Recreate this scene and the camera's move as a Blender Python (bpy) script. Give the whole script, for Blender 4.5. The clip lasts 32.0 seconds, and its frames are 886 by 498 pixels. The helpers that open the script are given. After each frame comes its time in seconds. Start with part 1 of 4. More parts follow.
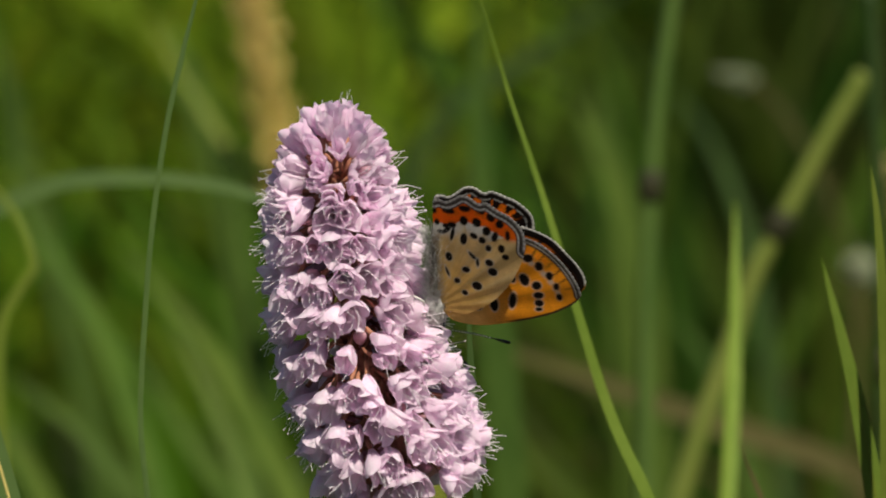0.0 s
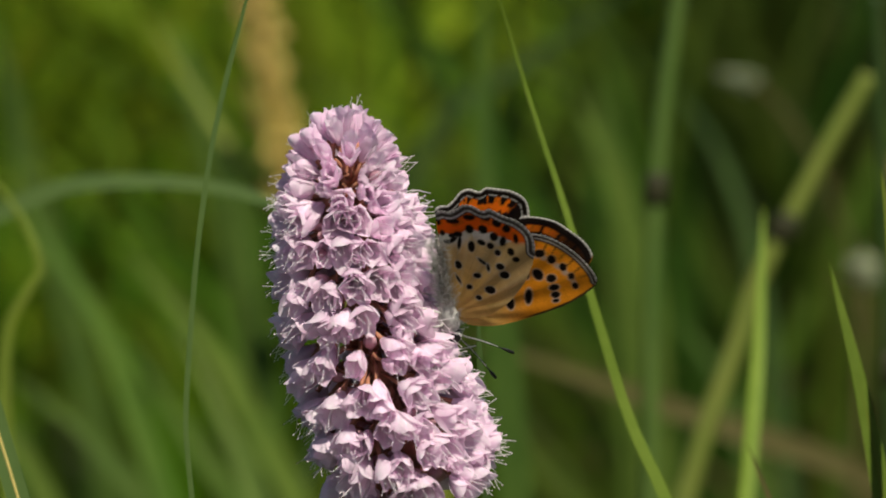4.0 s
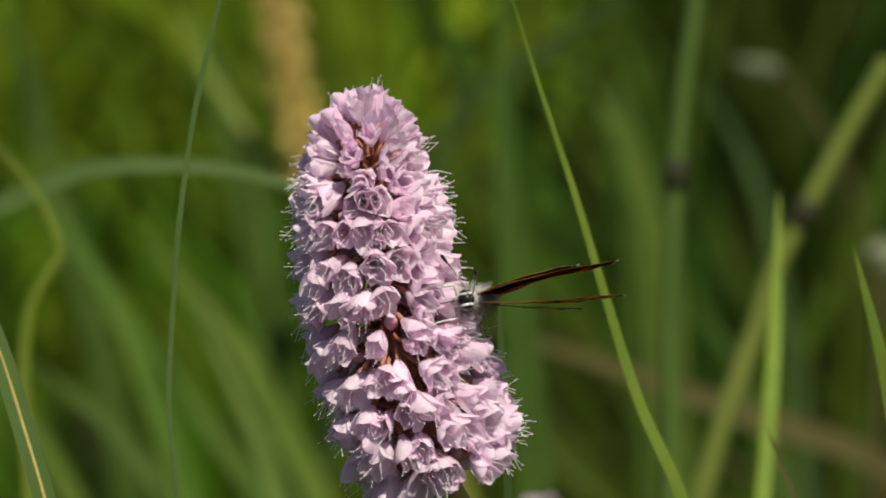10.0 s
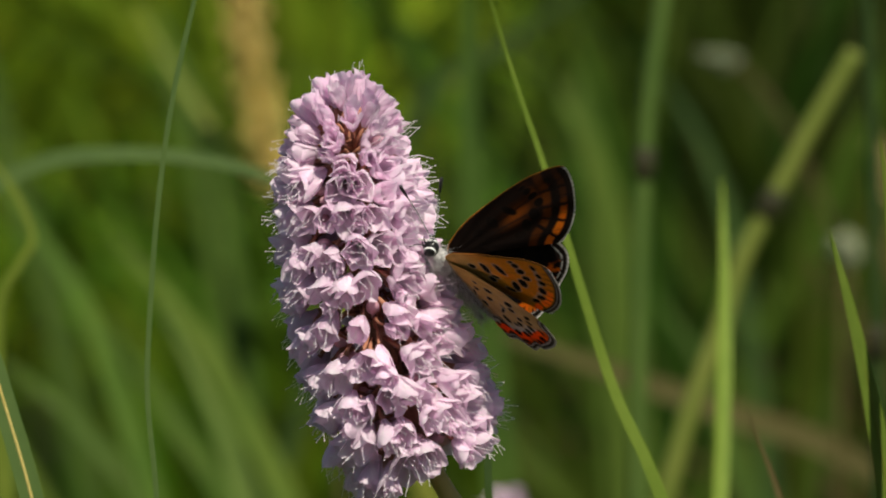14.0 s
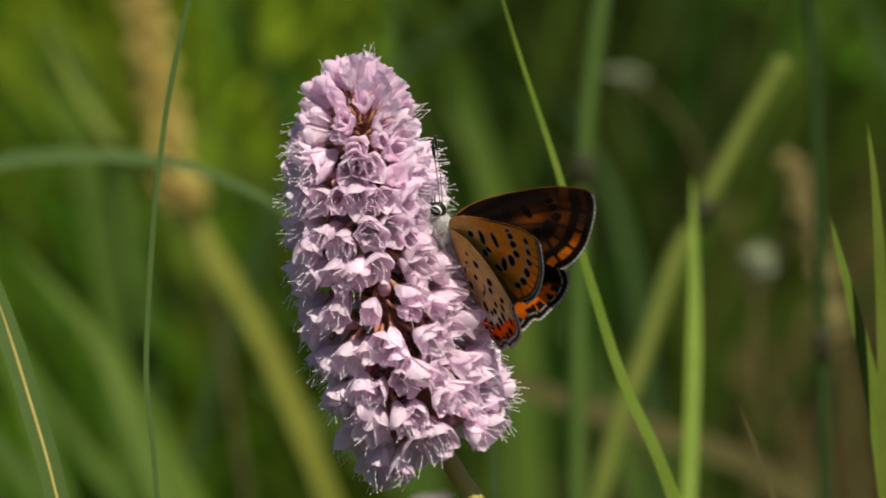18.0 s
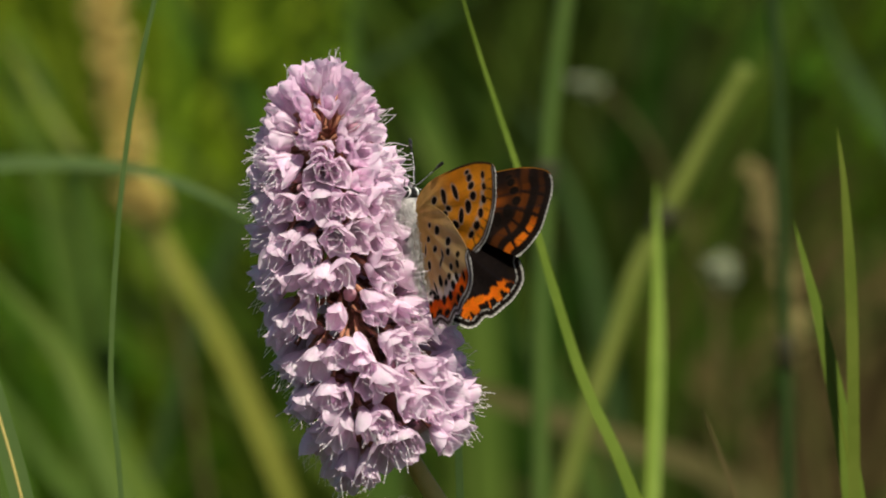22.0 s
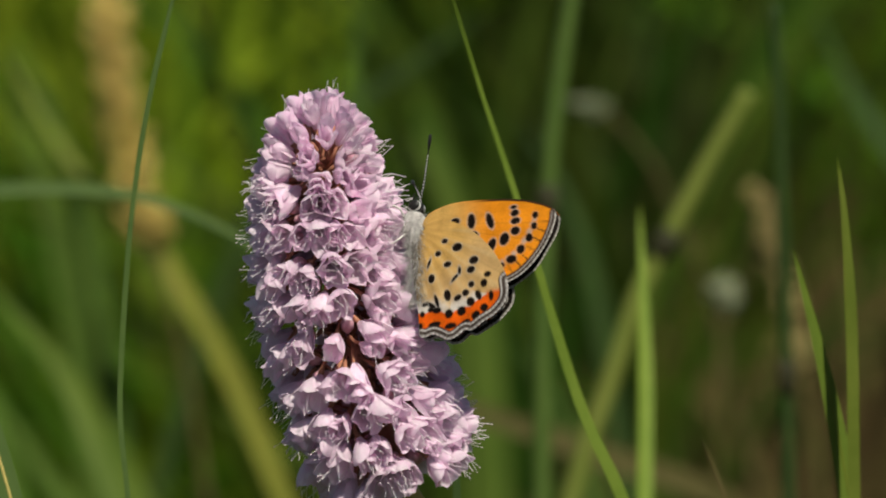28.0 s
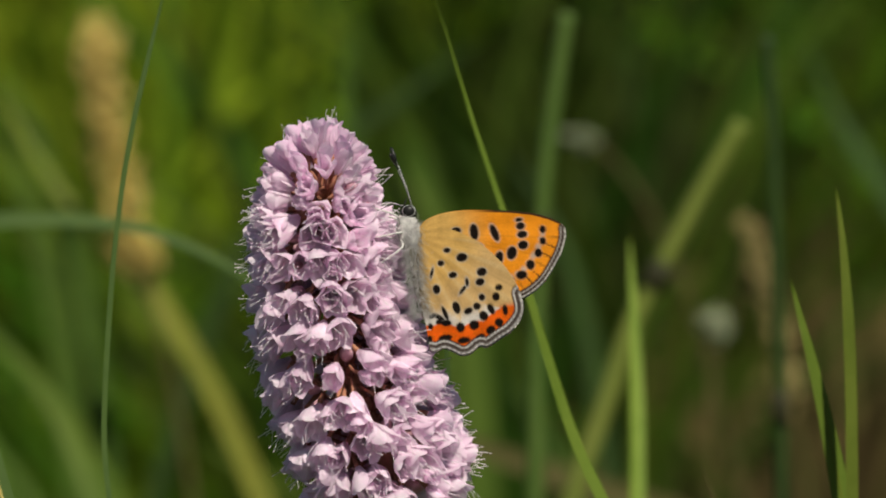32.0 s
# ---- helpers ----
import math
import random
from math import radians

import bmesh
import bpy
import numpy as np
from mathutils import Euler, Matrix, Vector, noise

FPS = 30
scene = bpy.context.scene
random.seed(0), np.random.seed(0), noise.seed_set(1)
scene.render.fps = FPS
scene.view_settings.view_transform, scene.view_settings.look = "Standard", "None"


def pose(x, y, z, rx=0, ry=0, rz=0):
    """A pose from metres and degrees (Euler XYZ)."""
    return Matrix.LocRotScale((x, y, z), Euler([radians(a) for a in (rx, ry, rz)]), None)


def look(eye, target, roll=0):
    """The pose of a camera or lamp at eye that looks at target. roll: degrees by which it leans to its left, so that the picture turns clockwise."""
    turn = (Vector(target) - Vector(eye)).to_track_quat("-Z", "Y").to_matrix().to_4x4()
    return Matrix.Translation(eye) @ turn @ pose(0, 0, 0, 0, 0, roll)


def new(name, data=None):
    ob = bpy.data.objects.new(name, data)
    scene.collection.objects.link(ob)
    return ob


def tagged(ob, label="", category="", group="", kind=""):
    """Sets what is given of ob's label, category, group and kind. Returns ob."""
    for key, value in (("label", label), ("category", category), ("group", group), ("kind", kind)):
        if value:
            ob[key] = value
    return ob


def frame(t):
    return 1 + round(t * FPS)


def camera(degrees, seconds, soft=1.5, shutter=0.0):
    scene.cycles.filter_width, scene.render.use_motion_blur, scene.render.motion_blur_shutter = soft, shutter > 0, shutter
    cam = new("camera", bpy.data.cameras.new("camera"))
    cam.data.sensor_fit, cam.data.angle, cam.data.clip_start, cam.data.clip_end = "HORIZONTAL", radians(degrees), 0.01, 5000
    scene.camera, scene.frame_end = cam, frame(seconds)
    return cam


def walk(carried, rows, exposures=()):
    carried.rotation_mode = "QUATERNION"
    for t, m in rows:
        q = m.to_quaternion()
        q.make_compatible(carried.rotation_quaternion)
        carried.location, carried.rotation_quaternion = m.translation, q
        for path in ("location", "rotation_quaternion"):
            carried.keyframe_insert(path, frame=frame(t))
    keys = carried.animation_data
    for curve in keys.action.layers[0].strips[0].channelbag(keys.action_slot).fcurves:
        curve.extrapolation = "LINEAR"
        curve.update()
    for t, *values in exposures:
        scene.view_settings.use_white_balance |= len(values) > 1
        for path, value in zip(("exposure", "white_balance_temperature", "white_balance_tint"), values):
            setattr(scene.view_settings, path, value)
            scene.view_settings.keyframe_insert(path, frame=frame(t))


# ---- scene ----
def stand(x, y, z, tilt, turn):
    """A standing place in millimetres, the tilt against level and the turn to the left in degrees."""
    return pose(x / 1000, y / 1000, z / 1000, 90 + tilt, 0, turn)


# ---- camera ----
cam = camera(5.0, 32.0, soft=2.0)
cam.data.dof.use_dof = True
cam.data.dof.focus_distance = 0.998
cam.data.dof.aperture_fstop = 78
walk(cam, [
    (0, stand(0.11, -0.00, 469.98, -4.999, 0.006)), (0.5, stand(-0.28, 0.02, 470.19, -5.008, -0.032)), (1, stand(-0.68, 0.03, 470.37, -5.025, -0.010)),
    (1.5, stand(-0.99, 0.04, 470.43, -5.057, -0.038)), (2, stand(-1.17, 0.03, 470.32, -5.035, -0.064)), (2.5, stand(-1.27, 0.01, 470.10, -5.028, 0.005)),
    (3, stand(-1.34, -0.01, 469.87, -5.036, -0.074)), (3.5, stand(-1.32, 0.00, 470.03, -4.972, -0.018)), (4, stand(-1.11, 0.06, 470.64, -5.009, -0.008)),
    (4.5, stand(-1.00, 0.08, 470.97, -5.033, -0.005)), (5, stand(-0.94, 0.13, 471.46, -5.067, -0.005)), (5.5, stand(-0.71, 0.13, 471.53, -5.073, 0.007)),
    (6, stand(-0.58, 0.15, 471.67, -5.072, 0.074)), (6.5, stand(-0.49, 0.18, 472.01, -5.090, 0.078)), (7, stand(-0.32, 0.20, 472.24, -5.124, 0.053)),
    (7.5, stand(-0.13, 0.19, 472.12, -5.136, 0.012)), (8, stand(0.02, 0.14, 471.58, -5.113, 0.024)), (8.5, stand(0.06, 0.07, 470.84, -5.083, 0.027)),
    (9, stand(-0.16, 0.01, 470.16, -5.084, 0.018)), (9.5, stand(-0.71, -0.03, 469.68, -5.085, 0.062)), (10, stand(-1.45, -0.05, 469.40, -5.048, 0.090)),
    (10.5, stand(-2.16, -0.07, 469.21, -5.079, 0.084)), (11, stand(-2.69, -0.08, 469.05, -5.097, 0.119)), (11.5, stand(-3.01, -0.09, 468.95, -5.088, 0.101)),
    (12, stand(-3.20, -0.09, 468.98, -5.054, 0.119)), (12.5, stand(-3.46, -0.08, 469.04, -5.039, 0.075)), (13, stand(-3.88, -0.09, 468.94, -4.984, 0.040)),
    (13.5, stand(-4.41, -0.13, 468.55, -5.049, -0.076)), (14, stand(-5.00, -0.17, 468.02, -5.055, -0.219)), (14.5, stand(-5.73, -0.21, 467.55, -5.027, -0.334)),
    (15, stand(-6.79, -0.25, 467.18, -5.006, -0.320)), (15.5, stand(-8.68, -0.30, 466.59, -4.942, -0.719)), (16, stand(-12.56, -0.42, 465.25, -4.878, -0.906)),
    (16.5, stand(-16.21, -0.52, 464.03, -4.839, -1.037)), (17, stand(-20.06, -0.64, 462.69, -4.792, -1.179)), (17.5, stand(-23.73, -0.74, 461.52, -4.738, -1.355)),
    (18, stand(-24.30, -0.72, 461.72, -4.791, -1.267)), (18.5, stand(-24.37, -0.71, 461.90, -4.835, -1.194)), (19, stand(-24.42, -0.70, 461.95, -4.835, -1.273)),
    (19.5, stand(-24.55, -0.71, 461.91, -4.807, -1.289)), (20, stand(-24.81, -0.72, 461.74, -4.738, -1.253)), (20.5, stand(-25.13, -0.75, 461.48, -4.699, -1.266)),
    (21, stand(-25.26, -0.77, 461.23, -4.645, -1.351)), (21.5, stand(-25.16, -0.78, 461.07, -4.688, -1.456)), (22, stand(-25.02, -0.79, 461.00, -4.721, -1.504)),
    (22.5, stand(-25.05, -0.79, 461.00, -4.677, -1.435)), (23, stand(-25.17, -0.77, 461.16, -4.636, -1.504)), (23.5, stand(-25.16, -0.75, 461.47, -4.627, -1.634)),
    (24, stand(-25.11, -0.72, 461.74, -4.660, -1.667)), (24.5, stand(-25.09, -0.72, 461.80, -4.723, -1.680)), (25, stand(-25.11, -0.73, 461.65, -4.751, -1.627)),
    (25.5, stand(-24.99, -0.72, 461.72, -4.706, -1.649)), (26, stand(-24.70, -0.69, 462.09, -4.712, -1.610)), (26.5, stand(-24.49, -0.67, 462.32, -4.693, -1.549)),
    (27, stand(-24.25, -0.64, 462.73, -4.684, -1.487)), (27.5, stand(-24.11, -0.63, 462.82, -4.675, -1.456)), (28, stand(-23.93, -0.64, 462.73, -4.646, -1.455)),
    (28.5, stand(-23.66, -0.64, 462.73, -4.607, -1.434)), (29, stand(-23.41, -0.63, 462.81, -4.594, -1.374)), (29.5, stand(-23.32, -0.62, 462.86, -4.543, -1.437)),
    (30, stand(-23.52, -0.63, 462.81, -4.475, -1.478)), (30.5, stand(-23.94, -0.65, 462.60, -4.440, -1.458)), (31, stand(-24.43, -0.67, 462.33, -4.433, -1.528)),
    (31.5, stand(-24.94, -0.69, 462.12, -4.441, -1.542)), (32, stand(-25.48, -0.69, 462.06, -4.444, -1.550)),
], ((0, 0.07), (15.5, 0.07), (17.5, 0.11), (25.5, 0.1), (27.5, -0.03), (32, -0.06)))

# ---- light ----
SUN = Vector((0.22, -0.52, 0.83)).normalized()
world = bpy.data.worlds.new("sky")
scene.world = world
world.use_nodes = True
sky = world.node_tree.nodes.new("ShaderNodeTexSky")
sky.sky_type, sky.sun_disc = "NISHITA", False
sky.sun_elevation = math.asin(SUN.z)
sky.sun_rotation = math.atan2(SUN.x, SUN.y)
world.node_tree.links.new(sky.outputs[0], world.node_tree.nodes["Background"].inputs[0])
world.node_tree.nodes["Background"].inputs[1].default_value = 0.047
lamp = bpy.data.lights.new("sun", "SUN")
lamp.energy, lamp.angle, lamp.color = 5.0, radians(0.5), (1.0, 0.95, 0.8)
new("sun", lamp).matrix_world = look(SUN * 30, (0, 0, 0))

# ---- the meadow's own axes: u across, v up and w away, in millimetres from the middle of the spike ----
MIDDLE = Vector((-0.00963, 0.99604, 0.38112))
TILT = radians(5)
ACROSS, RISE, AWAY = Vector((1, 0, 0)), Vector((0, math.sin(TILT), math.cos(TILT))), Vector((0, math.cos(TILT), -math.sin(TILT)))


def at(u, v, w):
    return MIDDLE + (ACROSS * u + RISE * v + AWAY * w) / 1000


# ---- materials ----
def material(name, colour, second, rough=0.5, scale=60.0, thin=0.0, bump=0.0, spread=0.0, sheen=0.0, metal=0.0, island=False):
    """colour to second by noise at two scales; thin: the share of light let through; spread: difference from piece to piece."""
    m = bpy.data.materials.new(name)
    m.use_nodes = True
    tree = m.node_tree
    n, l = tree.nodes, tree.links
    bsdf, out = n["Principled BSDF"], n["Material Output"]
    bsdf.inputs["Roughness"].default_value = rough
    bsdf.inputs["Metallic"].default_value = metal
    bsdf.inputs["Sheen Weight"].default_value = sheen
    bsdf.inputs["Specular IOR Level"].default_value = 0.06 if island else 0.22
    co = n.new("ShaderNodeTexCoord")
    big, fine = n.new("ShaderNodeTexNoise"), n.new("ShaderNodeTexNoise")
    big.inputs["Scale"].default_value, fine.inputs["Scale"].default_value = scale, scale * 9
    big.inputs["Detail"].default_value = fine.inputs["Detail"].default_value = 3
    add = n.new("ShaderNodeMath")
    add.operation = "MULTIPLY_ADD"
    add.inputs[1].default_value = 0.45
    l.new(co.outputs["Object"], big.inputs["Vector"]), l.new(co.outputs["Object"], fine.inputs["Vector"])
    l.new(fine.outputs["Fac"], add.inputs[0]), l.new(big.outputs["Fac"], add.inputs[2])
    ramp = n.new("ShaderNodeValToRGB")
    ramp.color_ramp.elements[0].position, ramp.color_ramp.elements[1].position = 0.5, 0.95
    ramp.color_ramp.elements[0].color, ramp.color_ramp.elements[1].color = (*colour, 1), (*second, 1)
    l.new(add.outputs[0], ramp.inputs[0])
    tint = ramp.outputs[0]
    if spread:
        src = n.new("ShaderNodeNewGeometry").outputs["Random Per Island"] if island else n.new("ShaderNodeObjectInfo").outputs["Random"]
        hsv, mapped = n.new("ShaderNodeHueSaturation"), n.new("ShaderNodeMapRange")
        mapped.inputs["To Min"].default_value, mapped.inputs["To Max"].default_value = 1 - spread, 1 + spread
        l.new(src, mapped.inputs["Value"]), l.new(mapped.outputs[0], hsv.inputs["Value"])
        hue, again = n.new("ShaderNodeMapRange"), n.new("ShaderNodeMath")
        again.operation, again.inputs[1].default_value = "MULTIPLY", 7.31
        wrap = n.new("ShaderNodeMath")
        wrap.operation = "FRACT"
        l.new(src, again.inputs[0]), l.new(again.outputs[0], wrap.inputs[0]), l.new(wrap.outputs[0], hue.inputs["Value"])
        hue.inputs["To Min"].default_value, hue.inputs["To Max"].default_value = 0.5 - spread * 0.06, 0.5 + spread * 0.06
        l.new(hue.outputs[0], hsv.inputs["Hue"])
        l.new(tint, hsv.inputs["Color"])
        tint = hsv.outputs[0]
    l.new(tint, bsdf.inputs["Base Color"])
    if bump:
        b = n.new("ShaderNodeBump")
        b.inputs["Strength"].default_value, b.inputs["Distance"].default_value = bump, 0.0002
        l.new(add.outputs[0], b.inputs["Height"]), l.new(b.outputs[0], bsdf.inputs["Normal"])
    if thin:
        t, mix = n.new("ShaderNodeBsdfTranslucent"), n.new("ShaderNodeMixShader")
        l.new(tint, t.inputs["Color"])
        mix.inputs[0].default_value = thin
        l.new(bsdf.outputs[0], mix.inputs[1]), l.new(t.outputs[0], mix.inputs[2]), l.new(mix.outputs[0], out.inputs["Surface"])
    return m


def wing_material(name, rough, sheen):
    """Scales on a wing: the marks come with the mesh, the grain and the gloss from here."""
    m = bpy.data.materials.new(name)
    m.use_nodes = True
    n, l = m.node_tree.nodes, m.node_tree.links
    bsdf, out = n["Principled BSDF"], n["Material Output"]
    bsdf.inputs["Roughness"].default_value, bsdf.inputs["Sheen Weight"].default_value = rough, sheen
    bsdf.inputs["Specular IOR Level"].default_value = 0.04
    marks, co = n.new("ShaderNodeVertexColor"), n.new("ShaderNodeTexCoord")
    marks.layer_name = "marks"
    grain, cloud = n.new("ShaderNodeTexNoise"), n.new("ShaderNodeTexNoise")
    grain.inputs["Scale"].default_value, cloud.inputs["Scale"].default_value = 9000, 700
    for t in (grain, cloud):
        l.new(co.outputs["Object"], t.inputs["Vector"])
    both, span, hsv = n.new("ShaderNodeMath"), n.new("ShaderNodeMapRange"), n.new("ShaderNodeHueSaturation")
    both.operation = "ADD"
    l.new(grain.outputs["Fac"], both.inputs[0]), l.new(cloud.outputs["Fac"], both.inputs[1])
    span.inputs["From Min"].default_value, span.inputs["From Max"].default_value = 0.6, 1.4
    span.inputs["To Min"].default_value, span.inputs["To Max"].default_value = 0.72, 1.25
    l.new(both.outputs[0], span.inputs["Value"]), l.new(span.outputs[0], hsv.inputs["Value"])
    l.new(marks.outputs["Color"], hsv.inputs["Color"]), l.new(hsv.outputs[0], bsdf.inputs["Base Color"])
    b = n.new("ShaderNodeBump")
    b.inputs["Strength"].default_value, b.inputs["Distance"].default_value = 0.35, 0.00003
    l.new(grain.outputs["Fac"], b.inputs["Height"]), l.new(b.outputs[0], bsdf.inputs["Normal"])
    t, mix = n.new("ShaderNodeBsdfTranslucent"), n.new("ShaderNodeMixShader")
    seen = n.new("ShaderNodeVertexColor")
    seen.layer_name = "through"
    l.new(seen.outputs["Color"], t.inputs["Color"])
    mix.inputs[0].default_value = 0.35
    l.new(bsdf.outputs[0], mix.inputs[1]), l.new(t.outputs[0], mix.inputs[2]), l.new(mix.outputs[0], out.inputs["Surface"])
    return m


SOIL = material("soil", (0.02, 0.018, 0.009), (0.035, 0.05, 0.012), 0.95, 14, bump=0.6)
GRASS = material("grass", (0.135, 0.19, 0.015), (0.185, 0.24, 0.026), 0.62, 90, thin=0.3, bump=0.1, spread=0.25)
GRASS_PALE = material("grass_pale", (0.2, 0.25, 0.04), (0.27, 0.3, 0.06), 0.5, 70, thin=0.25, spread=0.2)
GRASS_MID = material("grass_mid", (0.045, 0.088, 0.008), (0.07, 0.118, 0.013), 0.6, 70, thin=0.25, spread=0.2)
GRASS_ARCH = material("grass_arch", (0.075, 0.13, 0.03), (0.1, 0.16, 0.038), 0.5, 70, thin=0.25)
GRASS_LEAF = material("grass_leaf", (0.066, 0.122, 0.012), (0.096, 0.155, 0.018), 0.6, 70, thin=0.25, spread=0.25)
GRASS_BLUE = material("grass_blue", (0.1, 0.17, 0.03), (0.14, 0.21, 0.042), 0.5, 70, thin=0.25, spread=0.2)
GRASS_DARK = material("grass_dark", (0.03, 0.06, 0.012), (0.05, 0.09, 0.018), 0.5, 70, thin=0.2, spread=0.2)
# very dark grass added on the right: its colour stands in for shade
SHADE_GRASS = material("sedge", (0.018, 0.03, 0.005), (0.035, 0.05, 0.008), 0.6, 30, thin=0.15, spread=0.5, island=True)
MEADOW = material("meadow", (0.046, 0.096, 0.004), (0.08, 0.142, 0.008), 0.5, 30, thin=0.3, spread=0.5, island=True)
# lighter and darker copies of the meadow grass: sun and shade in the colour
MEADOW_LIT = material("meadow_lit", (0.125, 0.205, 0.008), (0.18, 0.262, 0.016), 0.5, 30, thin=0.35, spread=0.4, island=True)
MEADOW_SHADE = material("meadow_shade", (0.026, 0.052, 0.005), (0.045, 0.078, 0.008), 0.55, 30, thin=0.2, spread=0.5, island=True)
THATCH = material("thatch", (0.075, 0.058, 0.02), (0.13, 0.1, 0.036), 0.85, 30, thin=0.1, spread=0.5, island=True)
GRASS_YELLOW = material("grass_yellow", (0.2, 0.215, 0.026), (0.28, 0.275, 0.04), 0.6, 60, thin=0.25, spread=0.1)
STRAW = material("straw", (0.5, 0.37, 0.09), (0.64, 0.5, 0.16), 0.7, 60, thin=0.2, spread=0.15)
STRAW_DULL = material("straw_dull", (0.085, 0.07, 0.02), (0.125, 0.105, 0.033), 0.8, 60, thin=0.2, spread=0.25)
TAN = material("tan", (0.24, 0.19, 0.07), (0.34, 0.27, 0.11), 0.8, 200, thin=0.2, spread=0.15)
NODE = material("node", (0.02, 0.022, 0.008), (0.045, 0.04, 0.015), 0.6, 200)
# pale colour of the two tufts that stand in for bright glints
GLINT_SEED = material("seed", (0.2, 0.23, 0.13), (0.3, 0.33, 0.21), 0.8, 200, thin=0.2, spread=0.15)
PETAL = material("petal", (0.91, 0.685, 0.845), (0.99, 0.92, 0.97), 0.42, 420, thin=0.5, bump=0.15, spread=0.08, sheen=0.1)
BUD = material("bud", (0.6, 0.3, 0.36), (0.74, 0.46, 0.52), 0.45, 500, thin=0.2, spread=0.15)
FILAMENT = material("filament", (0.9, 0.82, 0.86), (0.94, 0.9, 0.92), 0.4, 800, thin=0.3)
ANTHER = material("anther", (0.78, 0.64, 0.72), (0.88, 0.78, 0.82), 0.6, 900)
RACHIS = material("rachis", (0.3, 0.1, 0.07), (0.42, 0.2, 0.12), 0.6, 300, bump=0.3)
STALK = material("stalk", (0.3, 0.3, 0.06), (0.42, 0.34, 0.1), 0.5, 120, bump=0.15)
WING = wing_material("wing_scales", 0.7, 0.0)
FUR = material("fur", (0.28, 0.26, 0.25), (0.62, 0.6, 0.57), 0.9, 1500, bump=0.5, sheen=0.4)
ABDOMEN = material("abdomen", (0.1, 0.09, 0.075), (0.26, 0.23, 0.19), 0.9, 1200, bump=0.4, sheen=0.2)
BLACK = material("black", (0.008, 0.008, 0.008), (0.02, 0.018, 0.018), 0.35, 900)
DUSKY = material("dusky_wing", (0.05, 0.045, 0.04), (0.1, 0.09, 0.08), 0.3, 600, thin=0.6)
WHITE = material("white_scales", (0.7, 0.7, 0.68), (0.85, 0.85, 0.82), 0.7, 900)
PALE_LEG = material("leg", (0.5, 0.48, 0.45), (0.7, 0.68, 0.64), 0.7, 900)


# ---- building ----
def part(name, bm, mat, parent=None, label=""):
    """Links a bmesh (or a mesh) as one object under a thing or a part."""
    if isinstance(bm, bpy.types.Mesh):
        me = bm
    else:
        me = bpy.data.meshes.new(name)
        bm.to_mesh(me)
        bm.free()
    if mat and not me.materials:
        me.materials.append(mat)
    me.polygons.foreach_set("use_smooth", [True] * len(me.polygons))
    ob = new(name, me)
    ob.parent = parent
    return tagged(ob, label)


def thing(name, place, label, category, group="", kind=""):
    ob = new(name)
    ob.location = place
    ob.empty_display_size = 0.01
    return tagged(ob, label, category, group, kind)


def glide(points, steps):
    """A smooth line through the points."""
    p = [Vector(q) for q in points]
    p = [p[0] * 2 - p[1], *p, p[-1] * 2 - p[-2]]
    line = []
    for i in range(1, len(p) - 2):
        for k in range(steps):
            t = k / steps
            a, b, c, d = p[i - 1:i + 3]
            line.append(0.5 * (2 * b + (c - a) * t + (2 * a - 5 * b + 4 * c - d) * t * t + (3 * b - a - 3 * c + d) * t ** 3))
    return line + [p[-2]]


def tube(line, radius, sides=8, bm=None):
    """A round stem along a line; radius is a number or a function of 0 to 1."""
    bm = bm or bmesh.new()
    rings, side = [], None
    for i, p in enumerate(line):
        d = (line[min(i + 1, len(line) - 1)] - line[max(i - 1, 0)]).normalized()
        side = (side - d * side.dot(d)).normalized() if side else d.orthogonal().normalized()
        up, r = d.cross(side), radius(i / (len(line) - 1)) if callable(radius) else radius
        rings.append([bm.verts.new(p + r * (math.cos(a) * side + math.sin(a) * up)) for a in (2 * math.pi * k / sides for k in range(sides))])
    for a, b in zip(rings, rings[1:]):
        for k in range(sides):
            bm.faces.new((a[k], a[(k + 1) % sides], b[(k + 1) % sides], b[k]))
    bm.faces.new(rings[0][::-1]), bm.faces.new(rings[-1])
    return bm


def leaf(line, width, facing, fold=0.35, thick=0.00012, bm=None):
    """A folded grass blade along a line from root to tip: width is a function of 0 to 1, facing the side it shows."""
    bm = bm or bmesh.new()
    rings = []
    for i, p in enumerate(line):
        d = (line[min(i + 1, len(line) - 1)] - line[max(i - 1, 0)]).normalized()
        side = d.cross(facing).normalized()
        front = side.cross(d)
        w = max(width(i / (len(line) - 1)), 0.00004)
        rings.append([bm.verts.new(p + q) for q in (side * w / 2, side * w * 0.22 - front * w * fold * 0.4, -front * (w * fold * 0.5 + thick), -side * w * 0.22 - front * w * fold * 0.4,
                                                    -side * w / 2, -front * w * fold * 0.5 + front * thick)])
    for a, b in zip(rings, rings[1:]):
        for k in range(6):
            bm.faces.new((a[k], a[(k + 1) % 6], b[(k + 1) % 6], b[k]))
    bm.faces.new(rings[0][::-1]), bm.faces.new(rings[-1])
    return bm


def to_ground(points):
    """Goes on from the lowest point of a stem, given from the tip down, to the soil."""
    low, last = Vector(points[-1]), Vector(points[-2])
    d = (low - last).normalized()
    step_down = (low - last).length
    way, line, reach = d.copy(), [*points], step_down
    here = low.copy()
    while here.z > 0.004:
        way = (way * 0.8 + Vector((0, 0, -1)) * 0.2).normalized()
        here = here + way * min(reach, here.z / max(-way.z, 0.3))
        reach = min(reach * 1.35, 0.06)
        line.append(here.copy())
    line[-1].z = 0
    return line


